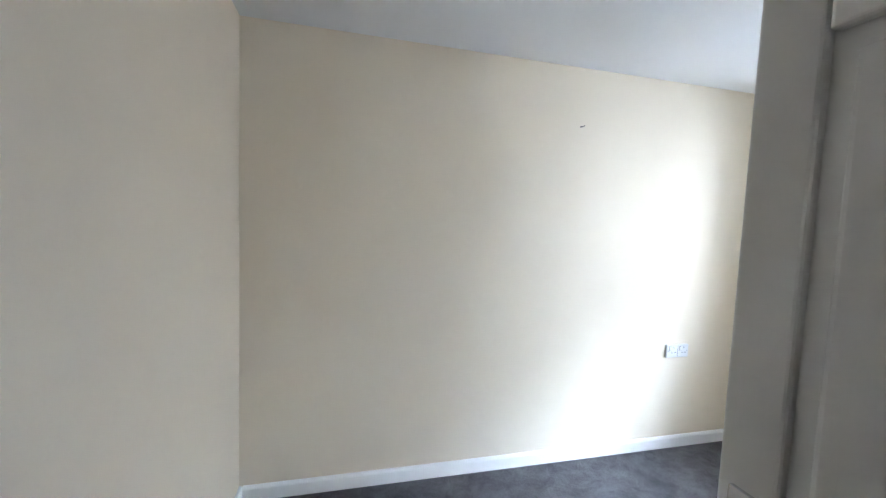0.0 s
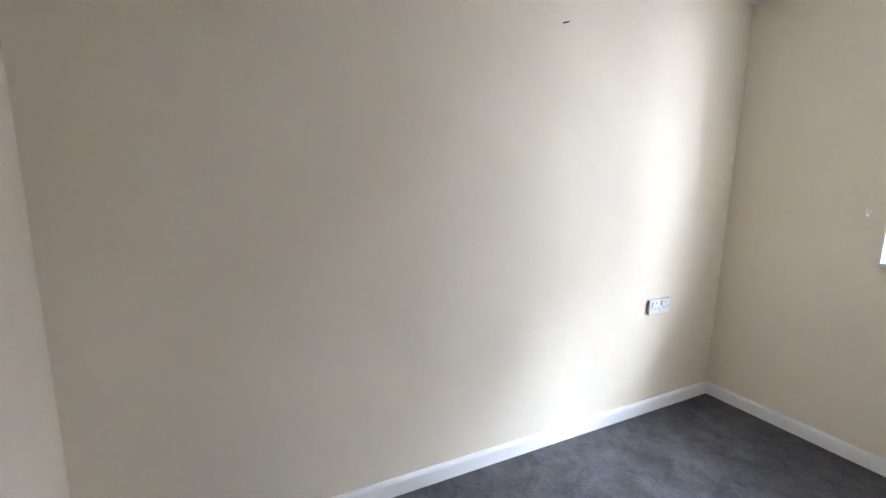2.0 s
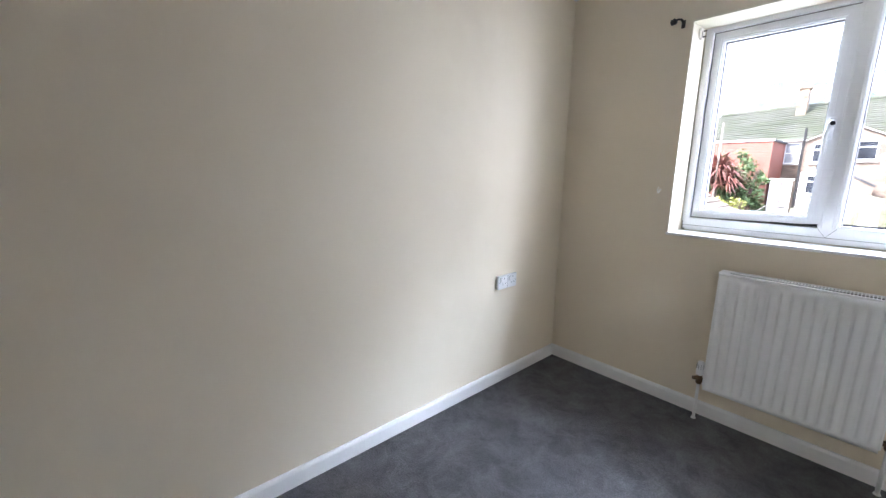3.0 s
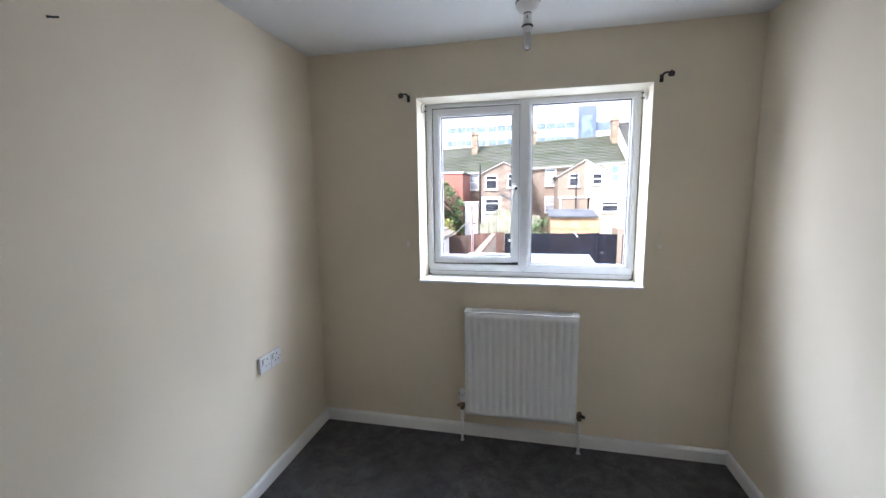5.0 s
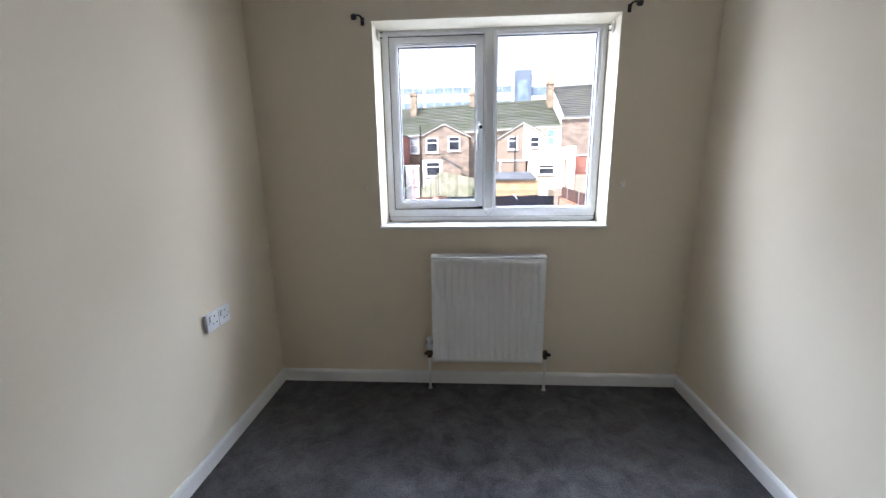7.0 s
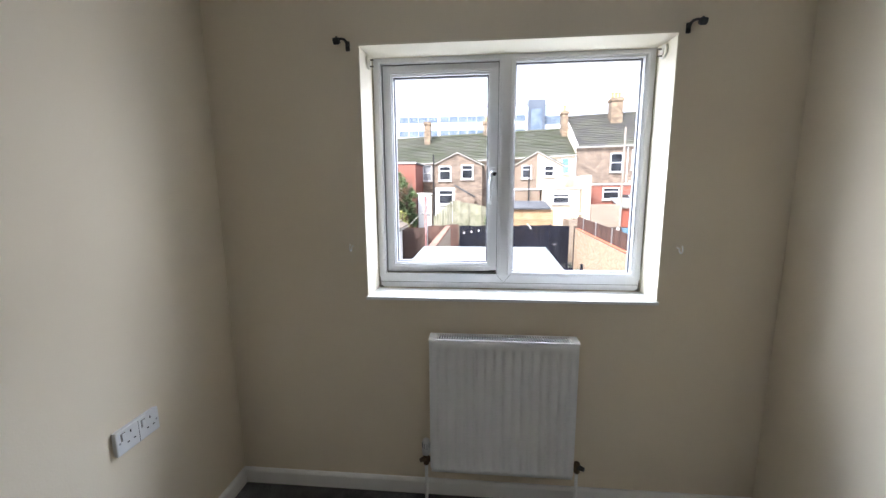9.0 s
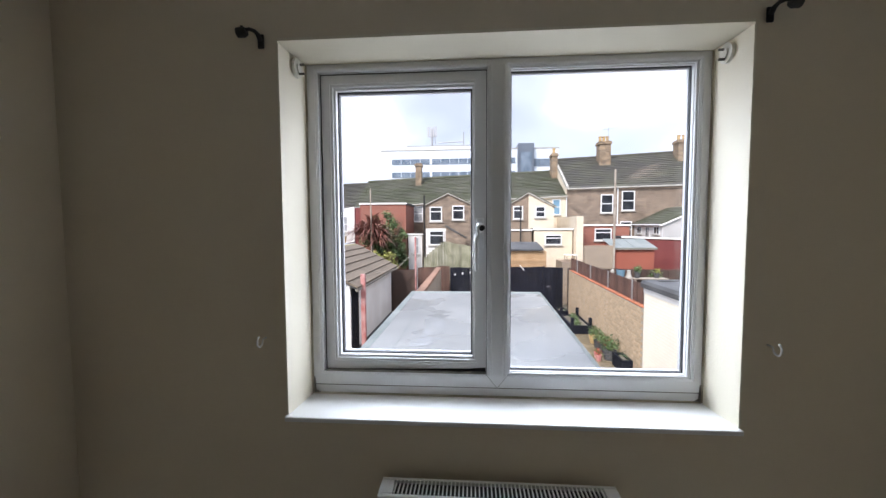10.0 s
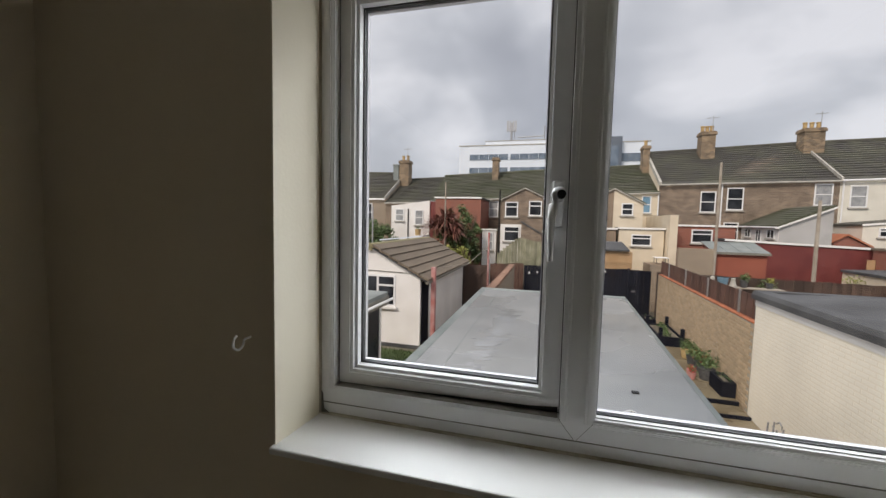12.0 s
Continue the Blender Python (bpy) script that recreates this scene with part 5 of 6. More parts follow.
def right_extension():
    e = thing("neighbour_extension", (7.4, 4, GROUND), "cream painted brick extension with a dark felt flat roof", "extension")
    x0, y1, zt = 5.36, 8.65, 0.13
    part("wall", boxes((x0, T + 0.1, GROUND, 10.5, y1, zt - 0.12)), WHITE_BRICK, e)
    part("render_band", boxes((x0 - 0.012, T + 0.1, zt - 0.25, x0 - 0.001, y1 + 0.01, zt - 0.13)), RENDER_WHITE, e)
    part("roof", prism([(x0 + 0.2, zt - 0.119), (10.6, zt - 0.119), (10.6, zt + 0.16), (x0 + 0.2, zt + 0.03)], T + 0.1, y1 - 0.15, "y"), DARK_FELT, e)
    part("roof_edge", prism([(x0 - 0.07, zt - 0.12), (x0 + 0.199, zt - 0.12), (x0 + 0.199, zt + 0.06), (x0 - 0.03, zt + 0.05), (x0 - 0.07, zt - 0.02)], T + 0.1, y1 + 0.06, "y"), DARK_FELT, e, "dark turned-down roof edge")
    part("roof_edge", boxes((x0 + 0.2, y1 - 0.149, zt - 0.12, 10.6, y1 + 0.06, zt + 0.06)), DARK_FELT, e)


right_extension()


def trellis_stand():
    t = thing("metal_stand", (5.15, 7.3, GROUND), "small grey metal folding frame against the cream wall", "frame")
    for dx, dy in ((0, 0), (0.0, 0.28), (0.12, 0.05), (0.12, 0.33)):
        part("upright", tube([(5.1 + dx, 7.1 + dy, GROUND), (5.12 + dx, 7.1 + dy, GROUND + 0.5)], 0.014, 6), STEEL, t)
    part("hook", tube([(5.2, 7.12, GROUND + 0.5), (5.2, 7.12, GROUND + 0.56), (5.2, 7.2, GROUND + 0.6), (5.2, 7.28, GROUND + 0.54)], 0.014, 6), STEEL, t)
    for z in (0.15, 0.3, 0.42):
        part("crossbar", tube([(5.12, 7.1, GROUND + z), (5.22, 7.43, GROUND + z)], 0.011, 6), STEEL, t)


trellis_stand()

single("patio", boxes((2.99, T + 0.1, GROUND + 0.004, 5.355, 8.41, GROUND + 0.03), (2.99, 9.02, GROUND + 0.004, 5.355, 16.9, GROUND + 0.16)), WET, "wet tan concrete garden path", "paving", kind="structure")
single("lawn", boxes((-6.0, 7.9, GROUND + 0.004, -0.45, 10.2, GROUND + 0.03)), GRASS, "small patch of rough lawn between the walls", "lawn", kind="structure")
bm = bmesh.new()
rnd = random.Random(40)
for _ in range(2600):
    gx, gy, gh, ga = rnd.uniform(-4.2, -0.5), rnd.uniform(7.9, 10.2), rnd.uniform(0.04, 0.13), rnd.uniform(0, 6.28)
    vs = [bm.verts.new(p) for p in ((gx, gy, GROUND + 0.03), (gx + 0.02 * math.cos(ga), gy + 0.02 * math.sin(ga), GROUND + 0.03), (gx + rnd.gauss(0, 0.03), gy + rnd.gauss(0, 0.03), GROUND + 0.03 + gh))]
    bm.faces.new(vs)
single("grass", bm, GRASS, "short rough green grass blades", "grass", kind="stuff")
step = thing("garden_step", (4.95, 8.9, GROUND), "wet concrete step with dark timber risers", "steps")
part("tread", boxes((3.0, 8.47, GROUND + 0.001, 5.34, 8.968, GROUND + 0.09), bevel=0.006), WET, step)
part("riser", boxes((3.0, 8.42, GROUND + 0.001, 5.34, 8.468, GROUND + 0.095), bevel=0.004), FENCE_BLACK, step)
part("riser", boxes((3.0, 8.97, GROUND + 0.001, 5.34, 9.018, GROUND + 0.175), bevel=0.004), FENCE_BLACK, step)


def leaf_clump(bm, centre, radius, n, size, rnd, flat=0.8):
    for _ in range(n):
        d = Vector((rnd.gauss(0, 1), rnd.gauss(0, 1), rnd.gauss(0, flat))).normalized() * radius * (0.35 + 0.65 * rnd.random())
        p = Vector(centre) + d
        a = Vector((rnd.uniform(-1, 1), rnd.uniform(-1, 1), rnd.uniform(-0.6, 0.8))).normalized()
        b = a.cross(Vector((rnd.uniform(-1, 1), rnd.uniform(-1, 1), rnd.uniform(-1, 1)))).normalized()
        s = size * rnd.uniform(0.6, 1.4)
        vs = [bm.verts.new(p + v) for v in (-a * s, b * s * 0.42 - a * s * 0.1, a * s, -b * s * 0.42 - a * s * 0.1)]
        bm.faces.new(vs)


def planter(x0, x1, y0, y1, z0, h, label, leaves, seed, posts=True, flowers=0):
    p = thing("planter", ((x0 + x1) / 2, (y0 + y1) / 2, z0), label, "planter", "raised beds")
    t = 0.06
    for r in ((x0, y0, z0, x1, y0 + t, z0 + h), (x0, y1 - t, z0, x1, y1, z0 + h), (x0, y0 + t, z0, x0 + t, y1 - t, z0 + h), (x1 - t, y0 + t, z0, x1, y1 - t, z0 + h)):
        part("side_board", boxes(r, bevel=0.006), FENCE_BLACK, p)
    if posts:
        for px, py in ((x0, y0), (x1 - 0.08, y0), (x0, y1 - 0.08), (x1 - 0.08, y1 - 0.08)):
            part("corner_post", boxes((px - 0.01, py - 0.01, z0, px + 0.09, py + 0.09, z0 + h + 0.28), bevel=0.006), FENCE_BLACK, p)
    part("soil", boxes((x0 + t, y0 + t, z0, x1 - t, y1 - t, z0 + h - 0.05)), EARTH, p)
    rnd = random.Random(seed)
    bm = bmesh.new()
    k = max(2, int((y1 - y0) / 0.3))
    for i in range(k):
        leaf_clump(bm, ((x0 + x1) / 2 + rnd.uniform(-0.1, 0.1), y0 + 0.2 + (y1 - y0 - 0.4) * i / max(1, k - 1), z0 + h - 0.01), 0.14, leaves, 0.045, rnd)
    part("plants", bm, LEAF, p, "low green leafy plants")
    return p


Z1 = GROUND + 0.16
planter(4.72, 5.42, 12.9, 14.7, Z1, 0.3, "black timber raised bed with green plants", 60, 3)
planter(4.8, 5.2, 15.3, 16.0, Z1, 0.3, "small black timber trough behind the raised bed", 8, 6, posts=False)
planter(5.08, 5.36, 9.2, 9.9, Z1, 0.34, "dark timber trough beside the steps", 15, 5, posts=False)


def pot_plant(x, y, z, r, h, mat_pot, n, spread, seed, label, flowers=0, leaf=None):
    p = thing("potted_plant", (x, y, z), label, "potted plant", "pots along the garden wall")
    part("pot", lathe([(r * 0.75, 0), (r * 0.8, 0.02), (r, h), (r * 1.06, h), (r * 1.06, h + 0.02), (r * 0.9, h + 0.02)], (x, y, z + 0.001), 14), mat_pot, p)
    rnd = random.Random(seed)
    bm = bmesh.new()
    leaf_clump(bm, (x, y, z + h + spread * 0.7), spread, n, 0.05, rnd)
    for _ in range(6):
        add_tube(bm, [(x, y, z + h * 0.6), (x + rnd.uniform(-1, 1) * spread * 0.6, y + rnd.uniform(-1, 1) * spread * 0.6, z + h + spread)], 0.008, 5)
    part("foliage", bm, leaf or LEAF, p)
    if flowers:
        bm = bmesh.new()
        leaf_clump(bm, (x, y, z + h + spread * 0.8), spread * 1.05, flowers, 0.035, rnd)
        part("flowers", bm, FLOWER, p, "small red flowers")


pot_plant(5.2, 11.9, Z1, 0.16, 0.24, POT, 120, 0.21, 11, "low leafy plant in a clay pot")
pot_plant(5.18, 11.35, Z1, 0.16, 0.24, DARK_FELT, 130, 0.22, 12, "leafy plant in a dark pot")
pot_plant(5.2, 10.8, Z1, 0.17, 0.26, DARK_FELT, 150, 0.24, 13, "bushy green plant with red flowers in a dark pot", 14)
pot_plant(5.14, 10.25, Z1, 0.18, 0.26, DARK_FELT, 160, 0.26, 14, "bushy green plant with red flowers in a dark pot", 10)
pot_plant(4.8, 10.15, Z1, 0.08, 0.16, PINK, 12, 0.1, 15, "small red flowering plant in a red pot", 24)
pot_plant(4.82, 10.4, Z1, 0.08, 0.15, PINK, 10, 0.1, 16, "small red flowering plant in a red pot", 20)
pot_plant(12.4, 17.6, GROUND, 0.25, 1.7, DARK_FELT, 120, 0.4, 17, "tall dark planter with a spiky plant", leaf=LEAF_YEL)
pot_plant(9.4, 17.0, GROUND, 0.22, 1.5, STEEL, 120, 0.35, 18, "green plant in a tall grey tub")


# ---------------------------------------------------------------- fences
def board_fence(name, x0, x1, y, z0, z1a, z1b, board, material, label, gap=0.006, rails=True, along="x"):
    f = thing(name, ((x0 + x1) / 2, y, z0) if along == "x" else (y, (x0 + x1) / 2, z0), label, "fence")
    n = max(1, int(round((x1 - x0) / board)))
    for i in range(n):
        a, b = x0 + (x1 - x0) * i / n, x0 + (x1 - x0) * (i + 1) / n - gap
        za = z1a + (z1b - z1a) * (i + 0.5) / n + 0.012 * math.sin(i * 7.3)
        dy = 0.008 * (i % 2)
        r = (a, y - 0.012 + dy, z0, b, y + 0.012 + dy, za) if along == "x" else (y - 0.012 + dy, a, z0, y + 0.012 + dy, b, za)
        part("board", boxes(r), material, f)
    if rails:
        for fr in (0.2, 0.8):
            z = z0 + (min(z1a, z1b) - z0) * fr
            part("rail", boxes((x0, y + 0.021, z - 0.04, x1, y + 0.06, z + 0.04) if along == "x" else (y + 0.021, x0, z - 0.04, y + 0.06, x1, z + 0.04)), material, f)
    return f


f1 = board_fence("black_fence", 0.2, 4.45, 17.0, GROUND, -0.42, -0.38, 0.15, FENCE_BLACK, "black painted timber garden fence")
g = board_fence("black_gate", 4.52, 5.34, 16.96, GROUND + 0.05, -0.4, -0.4, 0.137, FENCE_BLACK, "black painted timber garden gate")
part("latch", boxes((4.6, 16.9, -1.3, 4.75, 16.945, -1.26)), STEEL, g)
part("gate_post", boxes((4.455, 16.9, GROUND, 4.515, 17.05, -0.33)), FENCE_BLACK, g)
for i, x in enumerate((0.4, 0.75, 1.1)):
    single("fence_ornament", boxes((x, 16.95, -0.8 + 0.05 * i, x + 0.06, 16.985, -0.7 + 0.05 * i), bevel=0.01), RENDER_WHITE, "small white ornament on the black fence", "ornament", "fence ornaments")
single("garden_cane", tube([(3.4, 16.955, -0.3), (3.6, 16.955, -0.555)], 0.02, 8), GLOSS, "white stick fixed across the black fence", "stick")
board_fence("brown_gate", -2.75, -1.45, 17.0, GROUND, -0.55, -0.52, 0.14, FENCE_BROWN, "dark brown boarded garden gate")
single("gate_brace", prism([(-2.7, -1.9), (-2.6, -1.9), (-1.5, -0.75), (-1.6, -0.75)], 16.95, 16.975, "y"), FENCE_BROWN, "diagonal brace on the brown gate", "gate brace")
board_fence("brown_fence", -1.4, 0.15, 17.6, GROUND, -0.5, -0.4, 0.14, FENCE_RED, "reddish brown boarded fence")
board_fence("olive_fence", -1.2, -0.23, 18.4, GROUND, -0.1, 0.75, 0.13, FENCE_OLIVE, "weathered olive boarded fence with a sloping top")
board_fence("olive_fence", -0.22, 1.9, 18.4, GROUND, 0.75, 0.35, 0.13, FENCE_OLIVE, "weathered olive boarded fence")
board_fence("brown_fence", 5.6, 13.2, 17.2, GROUND, -0.45, -0.55, 0.15, FENCE_BROWN, "dark brown boarded fence across the next garden")
board_fence("red_fence", -4.1, -2.9, 20.5, GROUND, 0.55, 0.6, 0.14, FENCE_RED, "reddish boarded fence panel")
board_fence("tan_fence", 14.3, 18.5, 20.0, GROUND, 0.2, 0.25, 0.15, TAN_WOOD, "tan timber boarded garden fence")


def tan_shed():
    x0, x1, y0, y1, z1 = 2.4, 4.75, 17.8, 19.6, 0.3
    s = thing("timber_shed", ((x0 + x1) / 2, 18.7, GROUND), "small tan timber shed with a dark felt roof", "shed")
    part("core", boxes((x0 + 0.03, y0 + 0.02, GROUND, x1 - 0.03, y1, z1)), TAN_WOOD, s)
    n = 18
    for i in range(n):
        z = GROUND + (z1 - GROUND) * i / n
        part("board", boxes((x0, y0, z, x1, y0 + 0.019, z + (z1 - GROUND) / n - 0.012)), TAN_WOOD, s)
    part("roof", prism([(y0 - 0.15, z1 + 0.02), (y1 + 0.1, z1 + 0.3), (y1 + 0.1, z1 + 0.36), (y0 - 0.15, z1 + 0.09)], x0 - 0.1, x1 - 0.15, "x"), DARK_FELT, s)


tan_shed()
single("raised_terrace", boxes((5.75, 19.0, GROUND, 6.8, 20.4, -0.33)), TAN_BRICK, "raised tan brick terrace behind the fence", "terrace", kind="structure")
ht = thing("garden_table", (6.4, 19.4, -0.33), "low white garden table behind the fence", "table")
part("tabletop", boxes((6.0, 19.2, -0.03, 6.6, 19.8, 0.0), bevel=0.01), RENDER_WHITE, ht)
for a, b in ((6.06, 19.27), (6.54, 19.27), (6.06, 19.73), (6.54, 19.73)):
    part("leg", tube([(a, b, -0.329), (a, b, -0.03)], 0.014, 6), BLACK, ht)


# ---------------------------------------------------------------- plants beyond the yards
def spiky_tree(x, y, z0, h, n, length, seed):
    t = thing("cordyline", (x, y, z0), "bronze-leaved spiky garden palm", "tree")
    part("trunk", tube([(x, y, z0), (x + 0.05, y, z0 + h * 0.5), (x, y + 0.05, z0 + h)], 0.1, 8, radii=[0.13, 0.1, 0.08]), BARK, t)
    rnd = random.Random(seed)
    bm = bmesh.new()
    for cx, cz in ((0, 0), (-0.45, -0.15), (0.4, -0.3), (0.1, 0.25)):
        for _ in range(n):
            a, e = rnd.uniform(0, 2 * math.pi), rnd.uniform(-0.3, 1.3)
            d = Vector((math.cos(a) * math.cos(e), math.sin(a) * math.cos(e), math.sin(e)))
            side = d.cross(Vector((0, 0, 1))).normalized() * 0.03
            p = Vector((x + cx, y, z0 + h + cz))
            ln = length * rnd.uniform(0.7, 1.1)
            q = p + d * ln * 0.6
            e2 = p + d * ln + Vector((0, 0, -0.28 * ln))
            v = [bm.verts.new(k) for k in (p - side, p + side, q + side, q - side, e2)]
            bm.faces.new((v[0], v[1], v[2], v[3]))
            bm.faces.new((v[3], v[2], v[4]))
    part("crown", bm, LEAF_RED, t)


def bush(x, y, z0, rx, h, n, seed, leaf, label, name="shrub"):
    t = thing(name, (x, y, z0), label, "shrub")
    rnd = random.Random(seed)
    bm = bmesh.new()
    for _ in range(5):
        a = rnd.uniform(0, 6.28)
        add_tube(bm, [(x, y, z0), (x + 0.4 * rx * math.cos(a), y + 0.3 * rx * math.sin(a), z0 + h * 0.55), (x + 0.8 * rx * math.cos(a), y + 0.6 * rx * math.sin(a), z0 + h * 0.85)], 0.04, 6, radii=[0.06, 0.04, 0.015])
    part("stems", bm, BARK, t)
    bm = bmesh.new()
    for _ in range(n):
        a, r = rnd.uniform(0, 6.28), rx * math.sqrt(rnd.random())
        c = (x + r * math.cos(a), y + 0.7 * r * math.sin(a), z0 + h * (0.35 + 0.6 * rnd.random() * (1.1 - 0.5 * r / rx)))
        leaf_clump(bm, c, 0.28, 60, 0.085, rnd)
    part("crown", bm, leaf, t)


spiky_tree(-4.1, 19.3, GROUND, 3.65, 150, 1.3, 21)
bush(-3.8, 21.0, GROUND, 1.35, 5.05, 125, 22, LEAF, "tall green garden shrub against red brick")
bush(-3.2, 17.9, GROUND, 0.75, 3.1, 22, 23, LEAF_YEL, "yellow-green leafy shrub behind the shed")
bush(-9.9, 21.5, GROUND, 2.1, 4.5, 140, 24, LEAF, "dense green hedge beside the white wing", "hedge")
bush(-6.5, 16.5, GROUND, 1.0, 3.0, 24, 25, LEAF, "green palm-like shrub beside the shed")
bush(1.9, 18.1, GROUND, 0.5, 3.2, 14, 26, LEAF, "green shrub beside the timber shed")
bush(0.9, 19.5, GROUND, 1.0, 3.0, 20, 27, LEAF_YEL, "dry olive climber over a fence")
bush(-1.6, 9.6, GROUND, 0.6, 0.5, 10, 28, LEAF, "low weeds at the foot of the wall", "weeds")


# ---------------------------------------------------------------- brick garden walls, roof tiles and slats, piece by piece
def brick_mesh(l, h, d):
    return mesh_from("brick", boxes((-d, 0, 0, 0, l, h)), BRICK_PIECE)


BRICK_PIECE = mat("buff_garden_brick", (0.50, 0.37, 0.24), (0.58, 0.45, 0.31), scale=6, rough=0.9, bump=0.3, bscale=40, obj=0.14, stain=0.12)
RED_COPING = mat("brown_red_coping_brick", (0.2, 0.10, 0.07), (0.32, 0.19, 0.13), scale=6, rough=0.9, bump=0.3, bscale=40, obj=0.35)
BRICK_REST = mat("buff_garden_brick_far", (0.50, 0.37, 0.24), (0.58, 0.45, 0.31), scale=6, rough=0.9, bump=0.3, bscale=40, island=0.14, stain=0.12)
MORTAR = mat("mortar", (0.40, 0.36, 0.30), (0.48, 0.44, 0.37), scale=10, rough=0.95, bump=0.3, bscale=60)


def garden_wall_right():
    xw, y0, y1, z0, z1 = 5.38, 8.72, 16.95, GROUND, -0.52
    w = thing("garden_wall", (xw, y0, z0), "buff brick garden wall with orange coping under a slatted fence", "wall", kind="structure")
    part("core", boxes((xw, y0, z0, xw + 0.2, y1, z1)), MORTAR, w, "mortar joints")
    bl, bh, gap = 0.225, 0.075, 0.011
    full = brick_mesh(bl - gap, bh - gap, 0.012)
    rows = int((z1 - z0) / bh)
    rest = bmesh.new()
    left = 300
    cells = sorted(((y0 + i * bl + (bl / 2 if r % 2 else 0), z0 + r * bh) for r in range(rows) for i in range(int((y1 - y0) / bl))), key=lambda c: c[0])
    for y, z in cells:
        if y + bl > y1:
            continue
        if left > 0 and z > z0 + 0.6:
            ob = part("brick", full, BRICK_PIECE, w)
            ob.location = (xw - 0.001 * ((int(y * 97) + int(z * 131)) % 4), y, z + gap / 2)
            left -= 1
        else:
            add_box(rest, xw - 0.012, y, z + gap / 2, xw - 0.001, y + bl - gap, z + bh - gap / 2)
    tagged(part("bricks", rest, BRICK_REST, w), kind="stuff")
    cop = mesh_from("coping_tile", boxes((-0.022, 0, 0, 0.22, 0.3, 0.035), bevel=0.008, segments=1), ORANGE)
    for i in range(int((y1 - y0) / 0.31)):
        part("coping_tile", cop, ORANGE, w).location = (xw, y0 + i * 0.31, z1)
    f = thing("slatted_fence", (xw, y0, z1 + 0.05), "reddish brown slatted fence on top of the garden wall", "fence")
    slat = mesh_from("slat", boxes((-0.01, 0, 0, 0.01, 0.085, 0.5)), FENCE_RED)
    n = int((y1 - y0) / 0.1)
    for i in range(n):
        ob = part("slat", slat, FENCE_RED, f)
        ob.location = (xw + 0.09 + 0.004 * (i % 3), y0 + i * 0.1, z1 + 0.052)
    for z in (0.12, 0.42):
        part("rail", boxes((xw + 0.112, y0, z1 + z, xw + 0.15, y1, z1 + z + 0.05)), FENCE_RED, f)
    for y in (9.6, 11.6, 13.6, 15.6):
        part("fence_post", boxes((xw + 0.04, y, z1 + 0.05, xw + 0.075, y + 0.05, z1 + 0.58)), STEEL, f)
    w.rotation_euler.z = f.rotation_euler.z = radians(-1.5)   # the wall runs a little askew


def garden_wall_left():
    x, y0, y1 = -0.3, 9.9, 16.6
    w = thing("garden_wall", (x, 13, GROUND), "tan brick garden wall with an uneven stepped top", "wall", kind="structure")
    part("core", boxes((x - 0.11, y0, GROUND, x + 0.11, y1, -0.45)), TAN_BRICK, w)
    rnd = random.Random(8)
    b = mesh_from("coping_brick", boxes((-0.12, 0, 0, 0.12, 0.21, 0.09), bevel=0.008, segments=1), RED_COPING)
    for i in range(int((y1 - y0) / 0.22)):
        ob = part("coping_brick", b, BRICK_PIECE, w)
        ob.location = (x, y0 + i * 0.22, -0.45)
        ob.rotation_euler = (0, 0, radians(rnd.uniform(-5, 5)))


def shed_tiles():
    x0, x1, y0, y1, ze, xr, zr = SH
    run = math.hypot(x1 + 0.22 - xr, zr - (ze - 0.12))
    ang = math.atan2(zr - (ze - 0.12), x1 + 0.22 - xr)
    rows, cols = 6, 20
    dl, dw = run / rows, (y1 - y0 + 0.2) / cols
    tile = mesh_from("roof_tile", boxes((0, 0.004, 0, dl * 1.1, dw - 0.004, 0.06)), SHEDTILE)
    for side in (1, -1):
        for r in range(rows):
            for c in range(cols):
                ob = part("roof_tile", tile, SHEDTILE, shed_roof)
                d = r * dl
                px = xr + side * (d * math.cos(ang))
                ob.location = (px, y0 - 0.1 + c * dw + (dw if side < 0 else 0), zr - 0.025 - d * math.sin(ang) + 0.012)
                ob.rotation_euler = Euler((0, ang - 0.125, 0 if side > 0 else math.pi), "XYZ")
    cap = mesh_from("ridge_tile", tube([(0, 0, 0), (0, 0.3, 0)], 0.12, 8), MOSSCAP)
    for i in range(int((y1 - y0 + 0.2) / 0.31)):
        part("ridge_tile", cap, MOSSCAP, shed_roof).location = (xr, y0 - 0.1 + i * 0.31, zr - 0.05)


garden_wall_right()
garden_wall_left()
shed_tiles()


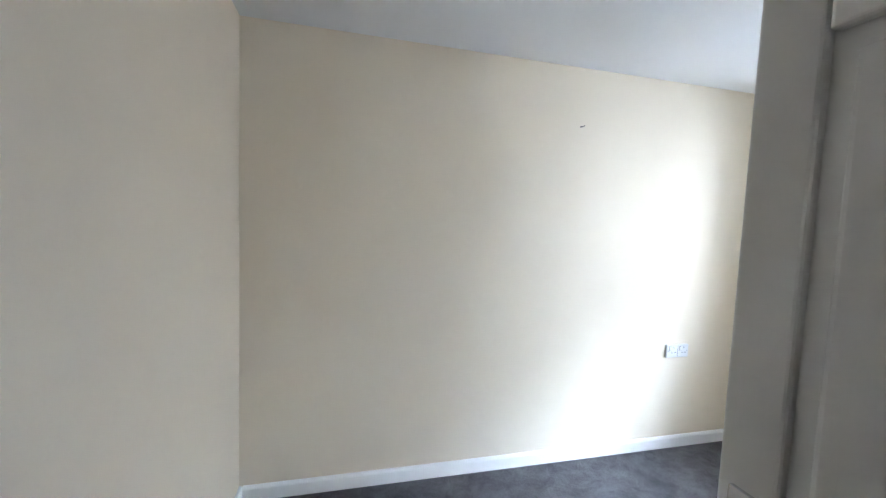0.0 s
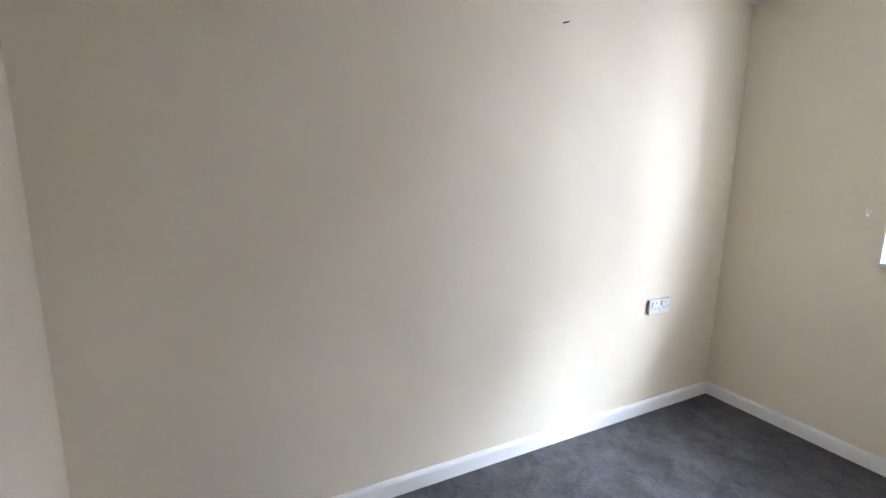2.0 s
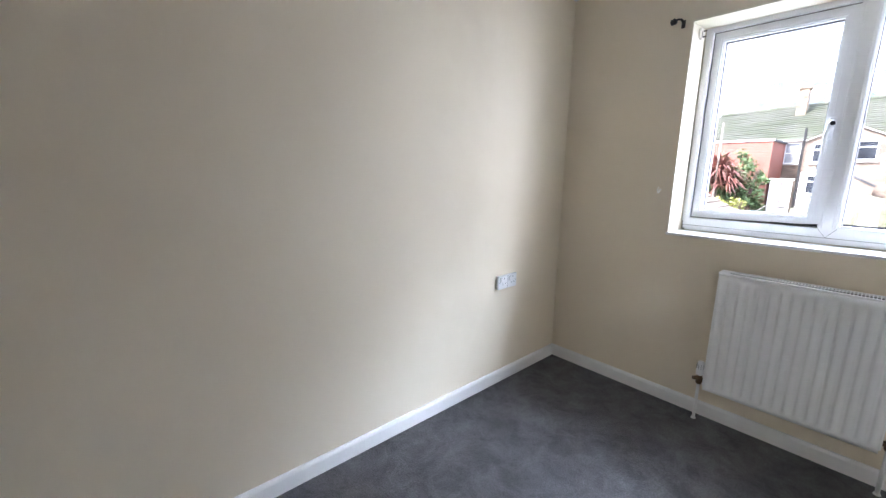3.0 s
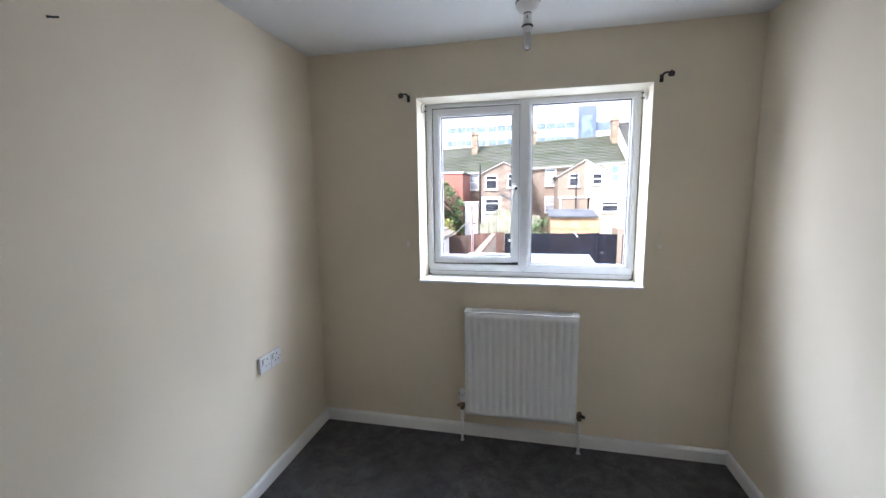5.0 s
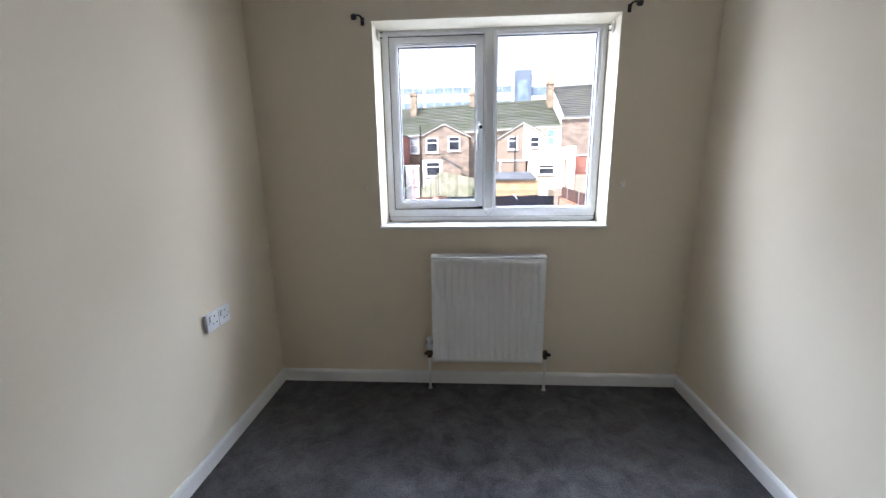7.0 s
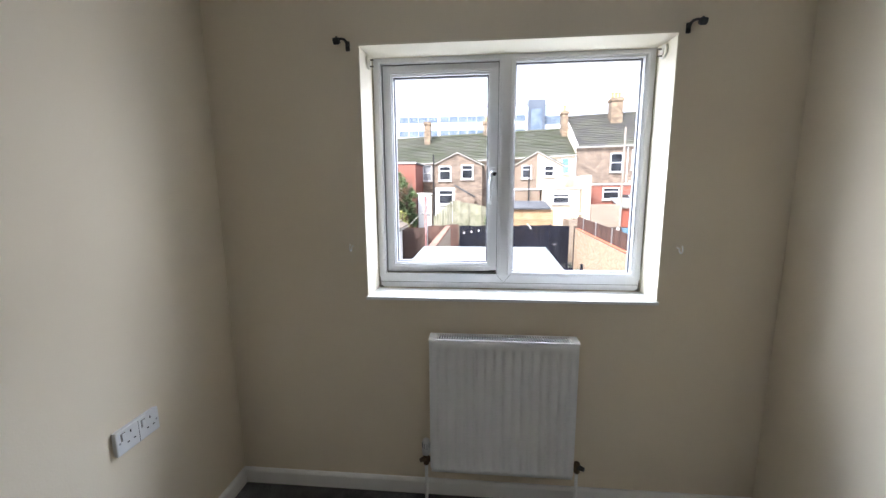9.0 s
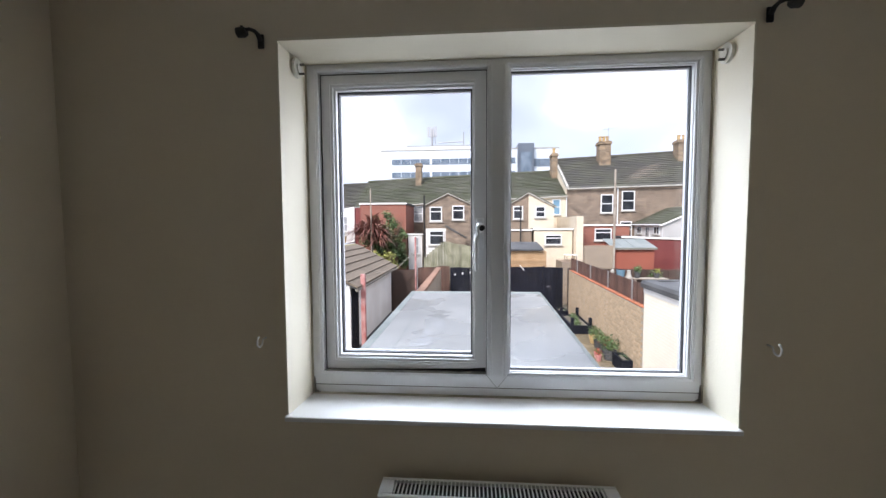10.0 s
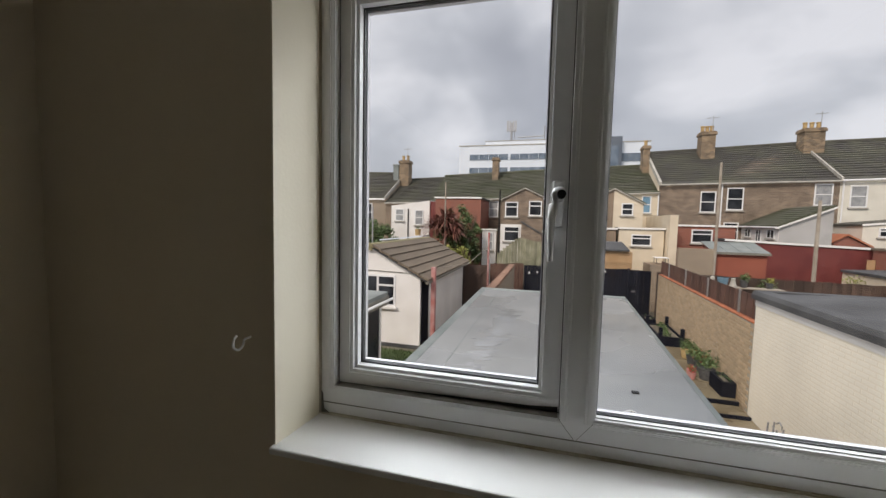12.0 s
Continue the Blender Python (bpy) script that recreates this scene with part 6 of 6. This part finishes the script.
# odds and ends behind the shed
ws = thing("low_outhouse", (-6.3, 19.0, GROUND), "low outhouse with a white sheet roof", "outhouse")
part("wall", boxes((-7.3, 18.4, GROUND, -5.2, 19.6, 0.35)), RENDER_WHITE, ws)
part("roof", prism([(-7.4, 0.36), (-5.1, 0.62), (-5.1, 0.68), (-7.4, 0.42)], 18.3, 19.7, "y"), OFFICE_WHITE, ws)
pot_plant(-5.4, 18.7, 0.68, 0.16, 0.3, POT, 14, 0.12, 31, "terracotta pot on the white roof")
single("side_gate", boxes((-3.55, 17.02, GROUND, -2.8, 17.06, -0.35)), FENCE_RED, "reddish boarded side panel beside the shed", "fence panel")


# ---------------------------------------------------------------- things standing in the next garden
def garden_bench(x0, x1, y, top):
    b = thing("potting_bench", ((x0 + x1) / 2, y, GROUND), "long grey timber potting bench along the brown fence", "bench")
    for k in range(3):
        part("board", boxes((x0, y - 0.24 + 0.16 * k, top - 0.03, x1, y - 0.09 + 0.16 * k, top), bevel=0.004), POLE, b)
    for lx in (x0 + 0.1, (x0 + x1) / 2, x1 - 0.1):
        for ly in (y - 0.2, y + 0.18):
            part("leg", boxes((lx - 0.03, ly - 0.03, GROUND, lx + 0.03, ly + 0.03, top - 0.031)), POLE, b)


garden_bench(6.9, 9.7, 16.6, -0.82)
single("garden_ornament", lathe([(0.07, 0), (0.07, 0.02), (0.04, 0.06), (0.05, 0.18), (0.08, 0.25), (0.085, 0.31), (0.06, 0.37), (0.02, 0.4), (0.001, 0.402)], (7.4, 16.6, -0.82), 14), LEAD, "pale stone garden ornament on the potting bench", "ornament", "things on the potting bench", smooth=True)
single("watering_tub", lathe([(0.13, 0), (0.15, 0.02), (0.19, 0.34), (0.2, 0.36), (0.17, 0.36), (0.14, 0.04), (0.001, 0.03)], (7.75, 16.6, -0.82), 16), PANE_BLUE, "blue-grey plastic tub on the potting bench", "tub", "things on the potting bench", smooth=True)
single("clay_chimney_pot", lathe([(0.15, 0), (0.15, 0.04), (0.1, 0.1), (0.07, 0.3), (0.09, 0.34), (0.05, 0.34)], (8.1, 16.6, -0.82), 14), LEAD, "pale clay cone on the potting bench", "pot", "things on the potting bench", smooth=True)
pot_plant(8.47, 16.62, -0.82, 0.13, 0.26, DARK_FELT, 110, 0.2, 41, "green bushy plant in a dark pot on the bench")
pot_plant(9.3, 16.62, -0.82, 0.12, 0.2, DARK_FELT, 60, 0.15, 42, "small yellow-green plant in a dark pot on the bench", leaf=LEAF_YEL)
